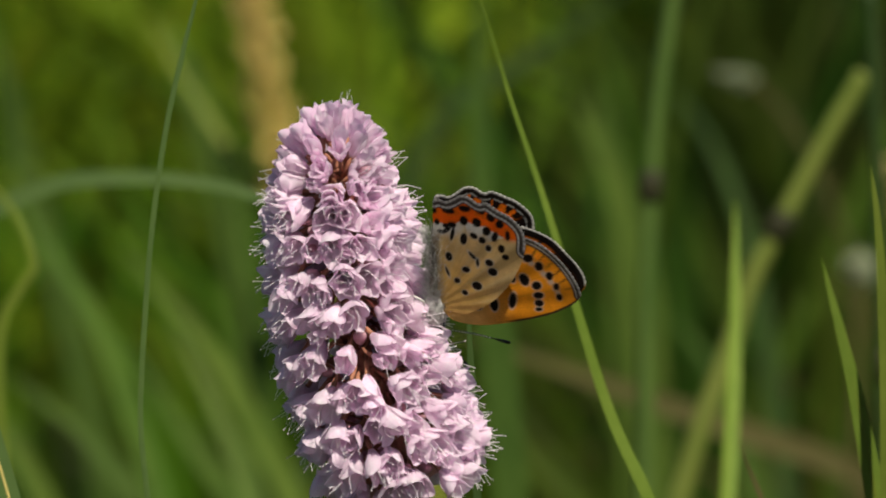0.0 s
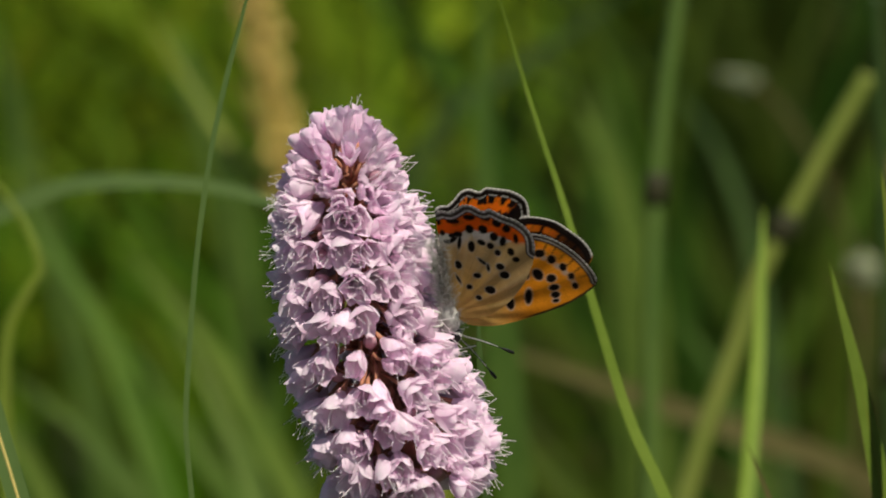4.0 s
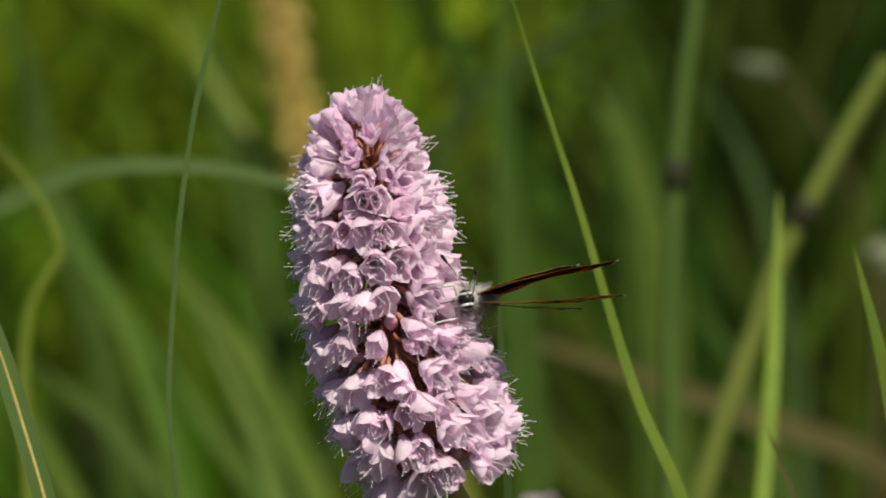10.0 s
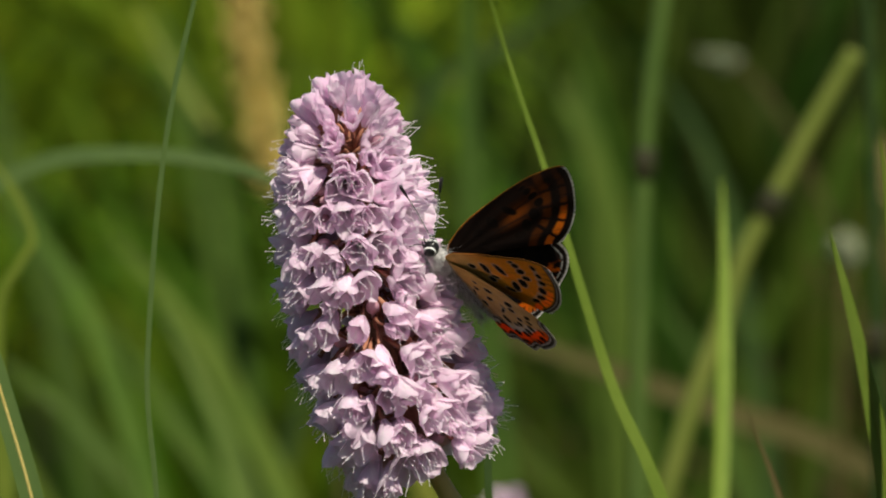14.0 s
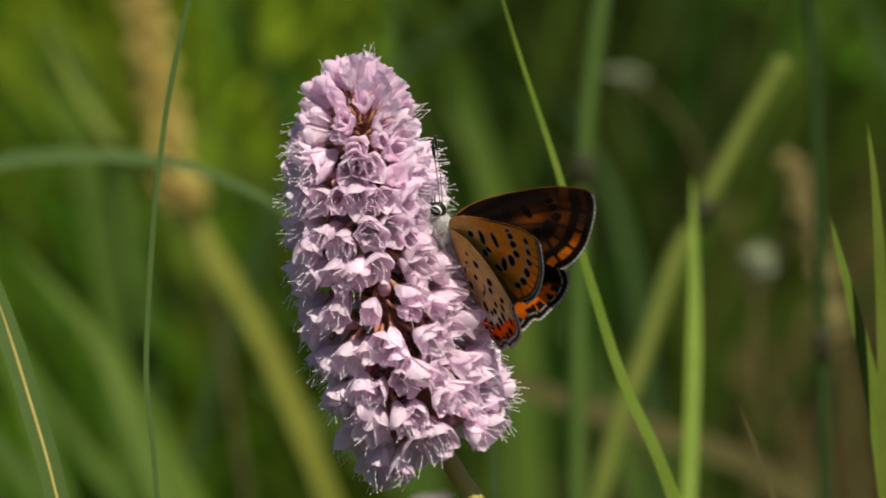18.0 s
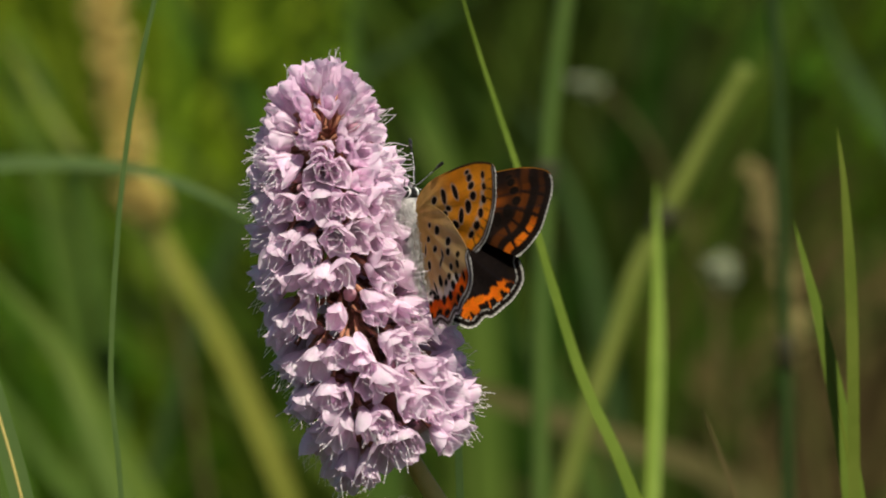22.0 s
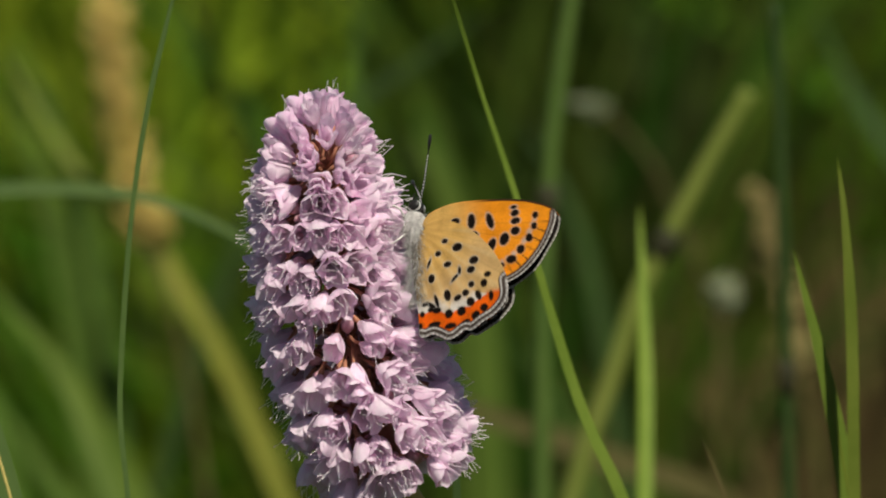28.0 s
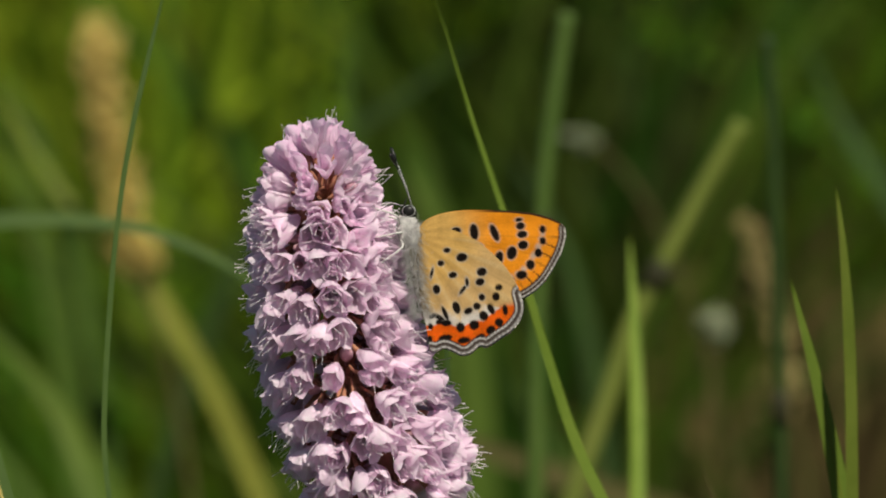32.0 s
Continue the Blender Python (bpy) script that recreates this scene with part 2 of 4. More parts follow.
def orb(bm, centre, size, turn=None, u=10, v=8):
    m = Matrix.Translation(centre) @ (turn or Matrix()) @ Matrix.Diagonal((*size, 1))
    bmesh.ops.create_uvsphere(bm, u_segments=u, v_segments=v, radius=1, matrix=m)
    return bm


# ---- ground ----
def make_ground():
    bm = bmesh.new()
    steps = [-220, -60, -20, -8] + [-4 + 0.25 * i for i in range(53)] + [14, 24, 70, 260]
    rows = [[bm.verts.new((x, y, 0.012 * noise.noise((x * 1.7, y * 1.7, 0)) if abs(x) < 8 else 0)) for x in steps] for y in steps]
    for a, b in zip(rows, rows[1:]):
        for k in range(len(steps) - 1):
            bm.faces.new((a[k], a[k + 1], b[k + 1], b[k]))
    ob = part("ground", bm, SOIL, None, "dark meadow soil under dense grass and thatch")
    tagged(ob, category="ground", kind="structure")


make_ground()


# ---- the flower spike ----
AXIS = [at(*p, 0) for p in ((-1.1, 12.2), (-1.0, 7.9), (-0.6, 2.6), (0.2, -2.6), (1.5, -8.0), (3.3, -13.2), (5.3, -18.2), (7.2, -22.4))]


def make_floret(openness, length, seed, broad=0.00112, curl=(-35, 45)):
    """One small bell flower of five spoon-shaped tepals along z, with a stalk behind it."""
    rnd = random.Random(seed)
    bm = bmesh.new()
    for k in range(5):
        turn = 2 * math.pi * (k + rnd.uniform(-0.14, 0.14)) / 5
        size = rnd.uniform(0.86, 1.12)
        flare = radians(openness * rnd.uniform(0.7, 1.25))
        bend = radians(rnd.uniform(*curl))
        twist, wave = rnd.uniform(-0.45, 0.45), rnd.uniform(0, 6.28)
        r, z, rows = 0.0003, 0.0, []
        for i in range(10):
            t = i / 9
            lean = flare * math.sin(math.pi / 2 * min(1, t / 0.3)) - 0.5 * flare * min(1, max(0, (t - 0.25) / 0.4)) + bend * max(0, t - 0.5) ** 1.2 * 1.6
            if i:
                r += math.sin(lean) * length * size / 9
                z += math.cos(lean) * length * size / 9
            half = broad * size * (0.3 + 0.7 * math.sin(math.pi / 2 * min(1, t / 0.55)) if t < 0.55 else max(0.05, 1 - ((t - 0.55) / 0.45) ** 2.2) ** 0.55)
            row = []
            for j in range(5):
                q = (j - 2) / 2
                side = q * half
                cup = 0.62 * half * q * q + 0.00006 * math.sin(7 * t + wave + 3 * q) * t
                ahead = r - cup * math.cos(lean) + twist * side * t
                row.append(bm.verts.new((ahead * math.cos(turn) - side * math.sin(turn), ahead * math.sin(turn) + side * math.cos(turn), z + cup * math.sin(lean))))
            rows.append(row)
        for a, b in zip(rows, rows[1:]):
            for j in range(4):
                bm.faces.new((a[j], a[j + 1], b[j + 1], b[j]))
    n = len(bm.faces)
    tube([Vector((0, 0, -0.0032)), Vector((0.0002, 0, -0.0016)), Vector((0, 0, 0.0002))], lambda t: 0.00018 + 0.00014 * t, 5, bm)
    bm.faces.ensure_lookup_table()
    for f in bm.faces[n:]:
        f.material_index = 1
    me = bpy.data.meshes.new("floret")
    for f in bm.faces:
        f.smooth = True
    bm.to_mesh(me), bm.free()
    me.materials.append(PETAL), me.materials.append(RACHIS)
    return me


def make_stamens(length, seed):
    rnd = random.Random(seed)
    bm = bmesh.new()
    tips = []
    for k in range(5):
        a, lean = 2 * math.pi * (k + rnd.uniform(-0.3, 0.3)) / 5, rnd.uniform(0.1, 0.6)
        reach = length * rnd.uniform(0.75, 1.2)
        end = Vector((math.cos(a) * lean * reach * 0.5, math.sin(a) * lean * reach * 0.5, reach))
        bow = rnd.uniform(0.0003, 0.0012)
        mid = Vector((math.cos(a + 0.8) * bow, math.sin(a + 0.8) * bow, reach * 0.6))
        tube(glide([(0, 0, 0.0004), mid, end], 4), lambda t: 0.000055 - 0.00003 * t, 4, bm)
        tips.append(end)
    n = len(bm.faces)
    for p in tips:
        orb(bm, p, (0.000055, 0.00005, 0.00009), None, 5, 4)
    bm.faces.ensure_lookup_table()
    for f in bm.faces[n:]:
        f.material_index = 1
    me = bpy.data.meshes.new("stamen_tuft")
    bm.to_mesh(me), bm.free()
    me.materials.append(FILAMENT), me.materials.append(ANTHER)
    return me


def make_spike(axis, total, seed, label):
    rnd = random.Random(seed)
    line = glide(axis, 10)
    base, way = line[-1], (line[-1] - line[-4]).normalized()
    foot = Vector((base.x + 0.07, base.y + 0.03, 0))
    root = thing("bistort", foot, label, "flower", "bistort flowers")
    stem = glide([base - way * 0.001, base + way * 0.02, base + way * 0.06 + Vector((0, 0, -0.03)), Vector((foot.x - 0.005, foot.y, 0.14)), foot], 8)
    part("stem", tube([p - foot for p in stem], lambda t: 0.0009 + 0.0008 * t, 12), STALK, root, "yellow-green fluted stem")
    part("rachis", tube([p - foot for p in line], lambda t: 0.0004 + 0.0011 * t, 8), RACHIS, root, "reddish brown flower axis")
    florets = [make_floret(o, l, i) for i, (o, l) in enumerate(((24, 0.0039), (30, 0.0041), (36, 0.0039), (42, 0.0038), (20, 0.0040), (28, 0.0042), (33, 0.0037), (48, 0.0038)))]
    slender = [make_floret(o, l, 40 + i, 0.00092, (-30, 35)) for i, (o, l) in enumerate(((16, 0.0036), (22, 0.0038), (30, 0.0036), (13, 0.0034)))]
    stamens = [make_stamens(0.0043, 20 + i) for i in range(5)]
    bud = bmesh.new()
    orb(bud, (0, 0, 0.0008), (0.0007, 0.0007, 0.0012), None, 10, 8)
    tube([Vector((0, 0, -0.0025)), Vector((0, 0, 0))], 0.0002, 5, bud)
    bud_mesh = bpy.data.meshes.new("bud")
    bud.to_mesh(bud_mesh), bud.free()
    bud_mesh.materials.append(BUD)
    long = sum((q - p).length for p, q in zip(line, line[1:]))

    def on_axis(s):
        x = min(max(s, 0), 1) * (len(line) - 1)
        k = min(int(x), len(line) - 2)
        up = (line[k] - line[k + 1]).normalized()
        return line[k].lerp(line[k + 1], x - k), up, (ACROSS - up * ACROSS.dot(up)).normalized()

    def set_floret(s, a, rise, size, mesh, drop=0.0, stamened=True):
        """One floret at s along the axis and the angle a round it, rising by so many degrees."""
        p, up, east = on_axis(s)
        out = (Matrix.Rotation(a, 3, up) @ east).normalized()
        wide = np.interp(s, (0, 0.03, 0.06, 0.12, 0.2, 0.35, 0.5, 0.78, 0.9, 1), (1.6, 4.2, 5.5, 6.7, 7.4, 8.0, 8.4, 8.8, 8.6, 7.8)) * 0.001 * rnd.uniform(0.95, 1.04)
        tilt = radians(rise)
        d = (out * math.cos(tilt) + up * math.sin(tilt) + up.cross(out) * rnd.uniform(-0.25, 0.25)).normalized()
        start = p + out * max(wide - 0.0038 * size * math.cos(tilt), 0.0005) + up * (drop - 0.0016 * math.sin(tilt))
        f = part("floret", mesh, None, root)
        f.matrix_basis = Matrix.Translation(start - foot) @ d.to_track_quat("Z", "Y").to_matrix().to_4x4() @ Matrix.Rotation(rnd.uniform(0, 6.28), 4, "Z") @ Matrix.Scale(size, 4)
        if stamened:
            part("stamen_tuft", rnd.choice(stamens), None, f)

    # the young tuft at the tip, then a winding row of open flowers with bare axis between its turns
    tuft = round(total * 0.29)
    for k in range(4):
        set_floret(0.004, 0.8 + 1.6 * k, 84, 0.9, slender[k], 0.0022, False)
    for i in range(tuft):
        s = 0.2 * (i + 0.5) / tuft
        set_floret(s, i * 2.39996 + rnd.uniform(-0.4, 0.4), np.interp(s, (0, 0.03, 0.08, 0.2), (82, 56, 26, -14)) + rnd.uniform(-10, 10), np.interp(s, (0, 0.15), (0.8, 0.98)) * rnd.uniform(0.9, 1.1), rnd.choice(slender), np.interp(s, (0, 0.03, 0.08, 0.15), (0.0031, 0.0019, 0.0008, 0)), rnd.random() < 0.1 + 4 * s)
    per_turn, s, a = 11.4, 0.15, 0.6
    while s < 0.985:
        gap = np.interp(s, (0.15, 0.35, 0.7, 1), (0.0028, 0.0034, 0.0036, 0.0034))
        rise = np.interp(s, (0.15, 0.3, 0.6, 1), (-8, -22, -30, -34))
        set_floret(s, a + rnd.uniform(-0.14, 0.14), rise + rnd.uniform(-13, 13), rnd.uniform(0.9, 1.12), rnd.choice(florets), rnd.uniform(-0.0007, 0.0007))
        if rnd.random() < 0.95:
            set_floret(s + 0.01, a + 0.28 + rnd.uniform(-0.12, 0.12), rise - 6 + rnd.uniform(-15, 15), rnd.uniform(0.84, 1.04), rnd.choice(florets), rnd.uniform(-0.0010, 0.0006))
        if rnd.random() < 0.4:
            set_floret(s + 0.022, a + rnd.uniform(-0.3, 0.3), rise + rnd.uniform(-20, 20), rnd.uniform(0.72, 0.9), rnd.choice(slender + florets[:2]), -0.0009)
        a += 2 * math.pi / per_turn
        s += gap / long / per_turn
    bract = leaf(glide([(0, 0, 0), (0.0004, 0, 0.0012), (0.0005, 0, 0.0026)], 3), lambda t: 0.0011 * math.sin(math.pi * (0.15 + 0.85 * t)), Vector((1, 0, 0)), 0.5, 0.00004)
    bract_mesh = bpy.data.meshes.new("bract")
    bract.to_mesh(bract_mesh), bract.free()
    bract_mesh.materials.append(RACHIS)
    for i in range(150):
        s = rnd.uniform(0.16, 1)
        k = int(s * (len(line) - 2))
        up = (line[k] - line[k + 1]).normalized()
        out = (Matrix.Rotation(i * 2.4, 3, up) @ up.orthogonal()).normalized()
        f = part("bract", bract_mesh, None, root)
        f.matrix_basis = Matrix.Translation(line[k] + out * rnd.uniform(0.0006, 0.0034) - foot) @ (out + up * rnd.uniform(0, 0.8)).normalized().to_track_quat("Z", "X").to_matrix().to_4x4()
    for i in range(90):
        s = rnd.uniform(0.1, 1.0)
        p, up, east = on_axis(s)
        out = (Matrix.Rotation(rnd.uniform(0, 6.28), 3, up) @ east).normalized()
        d = (out + up * rnd.uniform(-0.1, 0.5)).normalized()
        f = part("bud", bud_mesh, None, root)
        f.matrix_basis = Matrix.Translation(p + d * rnd.uniform(0.0024, 0.0046 if s < 0.85 else 0.0058) - foot) @ d.to_track_quat("Z", "Y").to_matrix().to_4x4() @ Matrix.Scale(rnd.uniform(0.65, 1.0), 4)
    return root


make_spike(AXIS, 240, 12, "pale pink bistort flower spike on a leaning green stem")
make_spike([at(22.3 + 0.02 * k, -47.5 - 5.5 * k, 760) for k in range(8)], 90, 9, "faded pinkish bistort spike low in the grass")


# ---- the butterfly ----
FORE = [(0.55, 0.07), (1.23, 0.9), (1.59, 2.35), (1.64, 4.04), (1.4, 6.26), (0.92, 9.0), (0.4, 11.18), (-0.27, 12.78), (-0.91, 13.81), (-1.59, 14.28), (-2.59, 14.15), (-3.8, 13.59),
        (-5.09, 12.69), (-6.35, 11.62), (-7.25, 10.37), (-7.76, 9.18), (-7.92, 8.26), (-6.55, 6.87), (-3.93, 4.98), (-1.63, 2.48), (-0.36, 0.18)]
HIND = [(0.33, 0.04), (0.08, 2.71), (-1.45, 5.31), (-3.57, 7.27), (-5.52, 8.41), (-7.29, 9.02), (-8.71, 9.11), (-9.77, 8.68), (-10.8, 7.59), (-11.33, 6.5), (-11.99, 5.12), (-11.83, 4.36),
        (-12.43, 3.38), (-12.47, 2.42), (-11.97, 1.64), (-11.58, 0.85), (-11.76, 0.1), (-11.57, -0.5), (-10.49, -0.57), (-8.79, -0.63), (-6.53, -0.77), (-3.72, -0.73), (-1.52, -0.43)]
# dark spots on the undersides: along the body, outwards, half width, half height, turn
FORE_SPOTS = [(-0.32, 3.61, 0.45, 0.33, 0), (-0.67, 5.36, 0.39, 0.72, 0), (-1.05, 7.33, 0.33, 0.78, 15), (-0.1, 9.88, 0.28, 0.17, 0), (-0.73, 9.96, 0.39, 0.33, 0), (-1.58, 10.01, 0.45, 0.33, 0),
              (-2.63, 9.93, 0.45, 0.39, 0), (-3.26, 8.72, 0.45, 0.61, -20), (-3.64, 7.38, 0.39, 0.67, -20), (-2.05, 5.62, 0.39, 0.22, -30), (-2.35, 4.9, 0.39, 0.3, -40), (-4.0, 6.2, 0.5, 0.3, -40)]
EDGE_SPOTS = [(-1.35, 12.07, 0.28, 0.33, 0), (-2.51, 11.91, 0.28, 0.33, 0), (-3.61, 11.31, 0.33, 0.39, 0), (-4.66, 10.38, 0.39, 0.45, 0), (-5.54, 9.37, 0.5, 0.39, 0), (-5.95, 8.1, 0.45, 0.28, 0)]
HIND_SPOTS = [(-2.08, 2.47, 0.28, 0.22, 0), (-3.26, 1.69, 0.28, 0.25, 0), (-4.58, 2.7, 0.36, 0.28, 0), (-5.74, 0.91, 0.33, 0.42, 0), (-2.99, 3.81, 0.5, 0.39, 0), (-4.68, 5.55, 0.45, 0.39, 0),
              (-5.65, 5.25, 0.39, 0.33, 0), (-7.17, 5.21, 0.28, 0.31, 0), (-6.15, 3.5, 0.45, 0.14, 45), (-5.48, 3.98, 0.14, 0.33, 0), (-4.08, 0.68, 0.11, 0.39, -20)]
INNER_SPOTS = [(-9.3, -0.19, 0.22, 0.28, 0), (-9.18, 1.4, 0.45, 0.28, -10), (-8.97, 0.7, 0.28, 0.22, 0), (-9.81, 2.72, 0.39, 0.45, 0), (-9.77, 4.07, 0.45, 0.45, 0),
               (-9.01, 5.13, 0.39, 0.45, 20), (-8.45, 5.94, 0.28, 0.5, 20), (-7.3, 6.6, 0.33, 0.39, 0), (-6.45, 7.0, 0.33, 0.28, 0)]
OUTER_SPOTS = [(-10.5, -0.46, 0.28, 0.28, 0), (-10.6, 1.1, 0.61, 0.28, 0), (-11.12, 2.88, 0.56, 0.28, 0), (-11.06, 4.46, 0.5, 0.28, 20), (-10.48, 5.61, 0.45, 0.33, 30),
               (-9.87, 6.53, 0.39, 0.39, 30), (-8.74, 7.3, 0.22, 0.45, 0)]
BAND_SPOTS = [(-7.82, 2.59, 0.33, 0.56, 10), (-8.31, 3.71, 0.39, 0.28, 15), (-7.98, 4.6, 0.33, 0.33, 0), (-8.23, 1.42, 0.17, 0.61, 15), (-8.47, 0.71, 0.56, 0.19, -35), (-8.32, 0.05, 0.22, 0.17, 0)]
INK = np.array((0.012, 0.008, 0.006))
PALE = np.array((0.5, 0.47, 0.44))


def step(x, a, b):
    t = np.clip((x - a) / (b - a), 0, 1)
    return t * t * (3 - 2 * t)


def blend(colour, over, amount):
    return colour + (np.asarray(over) - colour) * amount[:, None]


def spots(a, b, table, colour, rim=0.0):
    """Dark spots with a pale ring round each."""
    for x, y, w, h, turn in table:
        c, s = math.cos(radians(turn)), math.sin(radians(turn))
        across, along = (b - y) * c + (a - x) * s, (a - x) * c - (b - y) * s
        d = np.sqrt((across / w) ** 2 + (along / h) ** 2)
        size = min(w, h)
        if rim:
            colour = blend(colour, PALE * 1.2, rim * (1 - step((d - 1) * size, 0.07, 0.18)))
        colour = blend(colour, INK, 1 - step((d - 1) * size, -0.01, 0.1))
    return colour


def outline(points, count):
    line = np.array([tuple(p) for p in glide([(*p, 0) for p in points], 12)])[:, :2]
    along = np.concatenate([[0], np.cumsum(np.hypot(*np.diff(line, axis=0).T))])
    return np.stack([np.interp(np.linspace(0, along[-1], count), along, line[:, i]) for i in (0, 1)], 1)


def rim_distance(a, b, edge):
    """Distance of each place from the outer rim, and how far along the rim its nearest place lies."""
    best, where = np.full(len(a), 1e9), np.zeros(len(a))
    run = np.concatenate([[0], np.cumsum(np.hypot(*np.diff(edge, axis=0).T))])
    for (x, y), r in zip(edge, run):
        d = np.hypot(a - x, b - y)
        near = d < best
        best, where = np.where(near, d, best), np.where(near, r, where)
    return best, where


def fore_marks(a, b):
    edge = outline(FORE[9:17], 60)
    d, run = rim_distance(a, b, edge)
    warm = step(np.hypot(a, b), 2.5, 8.0)
    under = blend(np.tile((0.78, 0.46, 0.13), (len(a), 1)), (0.98, 0.33, 0.016), warm)
    veins = np.abs(np.sin(np.arctan2(a, b) * 21 + 0.6))
    under = blend(under, (0.4, 0.15, 0.02), 0.35 * (1 - step(veins, 0.0, 0.1)) * step(b, 2, 4))
    under = blend(under, PALE, 0.75 * step(d, 1.9, 2.15) * (1 - step(d, 2.35, 2.75)) * step(a, -9, -7) * np.abs(np.sin(run * 2.7)))
    under = spots(a, b, FORE_SPOTS, under, 0.55)
    under = spots(a, b, EDGE_SPOTS, under, 0.25)
    under = blend(under, INK * 2, 0.9 * (1 - step(np.abs(np.sin(run * 2.7 + 0.4)), 0.05, 0.32)) * step(d, 0.5, 0.7) * (1 - step(d, 1.5, 2.0)))
    under = blend(under, (0.05, 0.03, 0.022), 1 - step(d, 0.66, 0.78))
    under = blend(under, (0.5, 0.44, 0.4), (1 - step(np.abs(d - 0.46), 0.03, 0.09)))
    under = blend(under, PALE * 1.5, (1 - step(d, 0.1, 0.2)) * (0.45 + 0.55 * np.abs(np.sin(run * 5.5))))
    front = np.interp(b, [p[1] for p in FORE[:10]], [p[0] for p in FORE[:10]]) - a
    under = blend(under, (0.05, 0.03, 0.015), (1 - step(front, 0.14, 0.28)) * step(b, 4.5, 8) * (1 - step(b, 13.9, 14.2)))
    upper = np.tile((0.014, 0.009, 0.007), (len(a), 1))
    glow = np.array((0.75, 0.2, 0.012))
    cells = step(np.abs(np.sin(run * 1.35 + 0.3)), 0.12, 0.45)
    reach = 1.15 + 0.025 * run + 0.15 * cells
    upper = blend(upper, glow, cells * step(d, 0.8, 0.95) * (1 - step(d, reach, reach + 0.25)) * (0.04 + 0.96 * step(run, 3.2, 7.0)))
    upper = blend(upper, glow * 0.8, 0.16 * cells * step(d, 2.3, 2.6) * (1 - step(d, 3.1, 3.5)))
    patch = np.exp(-(((b - 7.6) / 1.5) ** 2 + ((a + 1.9) / 0.8) ** 2)) + 0.55 * np.exp(-(((b - 10.2) / 0.5) ** 2 + ((a + 1.5) / 1.2) ** 2))
    upper = blend(upper, glow, np.clip(patch * 0.28, 0, 0.4) * (0.4 + 0.6 * step(veins, 0.2, 0.6)))
    upper = spots(a, b, FORE_SPOTS[1:9], upper)
    upper = blend(upper, (0.018, 0.014, 0.018), 0.5 * (1 - step(veins, 0, 0.08)))
    upper = blend(upper, PALE * 1.5, (1 - step(d, 0.1, 0.2)) * (0.5 + 0.5 * np.abs(np.sin(run * 5.5))))
    upper = blend(upper, (0.35, 0.14, 0.02), 1 - step(front, 0.05, 0.12))
    return under, upper


def hind_marks(a, b):
    edge = outline(HIND[5:18], 90)
    d, run = rim_distance(a, b, edge)
    under = np.tile((0.76, 0.45, 0.13), (len(a), 1))
    under = blend(under, (0.7, 0.44, 0.18), step(np.hypot(a, b), 4.0, 7.5))
    under = blend(under, (0.32, 0.26, 0.18), 0.8 * (1 - step(b, -0.6, 0.6)))
    veins = np.abs(np.sin(np.arctan2(b + 0.5, -a) * 13 + 0.4))
    under = blend(under, (0.3, 0.19, 0.07), 0.4 * (1 - step(veins, 0.0, 0.1)))
    under = blend(under, (0.78, 0.58, 0.3), 0.3 * step(veins, 0.86, 1.0) * step(np.hypot(a, b), 2, 5))
    teeth = np.abs(np.sin(run * 2.33 + 0.5))
    wedge = np.abs(np.sin(run * 2.33 - 0.6))
    under = blend(under, (0.78, 0.73, 0.68), (1 - step(d, 2.8, 3.3 + 0.9 * wedge)) * (0.45 + 0.45 * wedge) * step(run, 0.6, 1.8))
    under = spots(a, b, HIND_SPOTS, under, 0.55)
    under = spots(a, b, BAND_SPOTS, under, 0.3)
    under = blend(under, (0.82, 0.13, 0.006), (1 - step(d, 2.15 + 0.2 * wedge, 2.3 + 0.2 * wedge)) * step(run, 0.4, 1.3))
    under = spots(a, b, INNER_SPOTS, under)
    under = spots(a, b, OUTER_SPOTS, under)
    under = blend(under, (0.06, 0.04, 0.032), 1 - step(d, 0.86, 0.96))
    under = blend(under, (0.6, 0.56, 0.54), 1 - step(np.abs(d - 0.66), 0.05, 0.12))
    under = blend(under, (0.16, 0.14, 0.13), (1 - step(d, 0.3, 0.4)) * 0.6)
    under = blend(under, (0.7, 0.66, 0.64), (1 - step(d, 0.16, 0.26)) * (0.3 + 0.7 * np.abs(np.sin(run * 6.1)) ** 2))
    upper = np.tile((0.011, 0.0075, 0.007), (len(a), 1))
    upper = blend(upper, (0.02, 0.016, 0.022), 0.5 * (1 - step(veins, 0, 0.12)))
    upper = blend(upper, (0.8, 0.17, 0.008), (1 - step(d, 2.0 + 0.5 * (1 - teeth), 2.2 + 0.5 * (1 - teeth))) * step(run, 2.2, 3.6))
    upper = blend(upper, INK, (1 - step(d, 0.8 + 0.75 * step(teeth, 0.45, 0.7), 0.9 + 0.8 * step(teeth, 0.45, 0.7))))
    upper = blend(upper, PALE, (1 - step(np.abs(d - 0.75), 0.03, 0.09)) * step(teeth, 0.2, 0.5))
    upper = blend(upper, PALE * 1.5, (1 - step(d, 0.14, 0.26)) * (0.5 + 0.5 * np.abs(np.sin(run * 6.1))))
    return under, upper


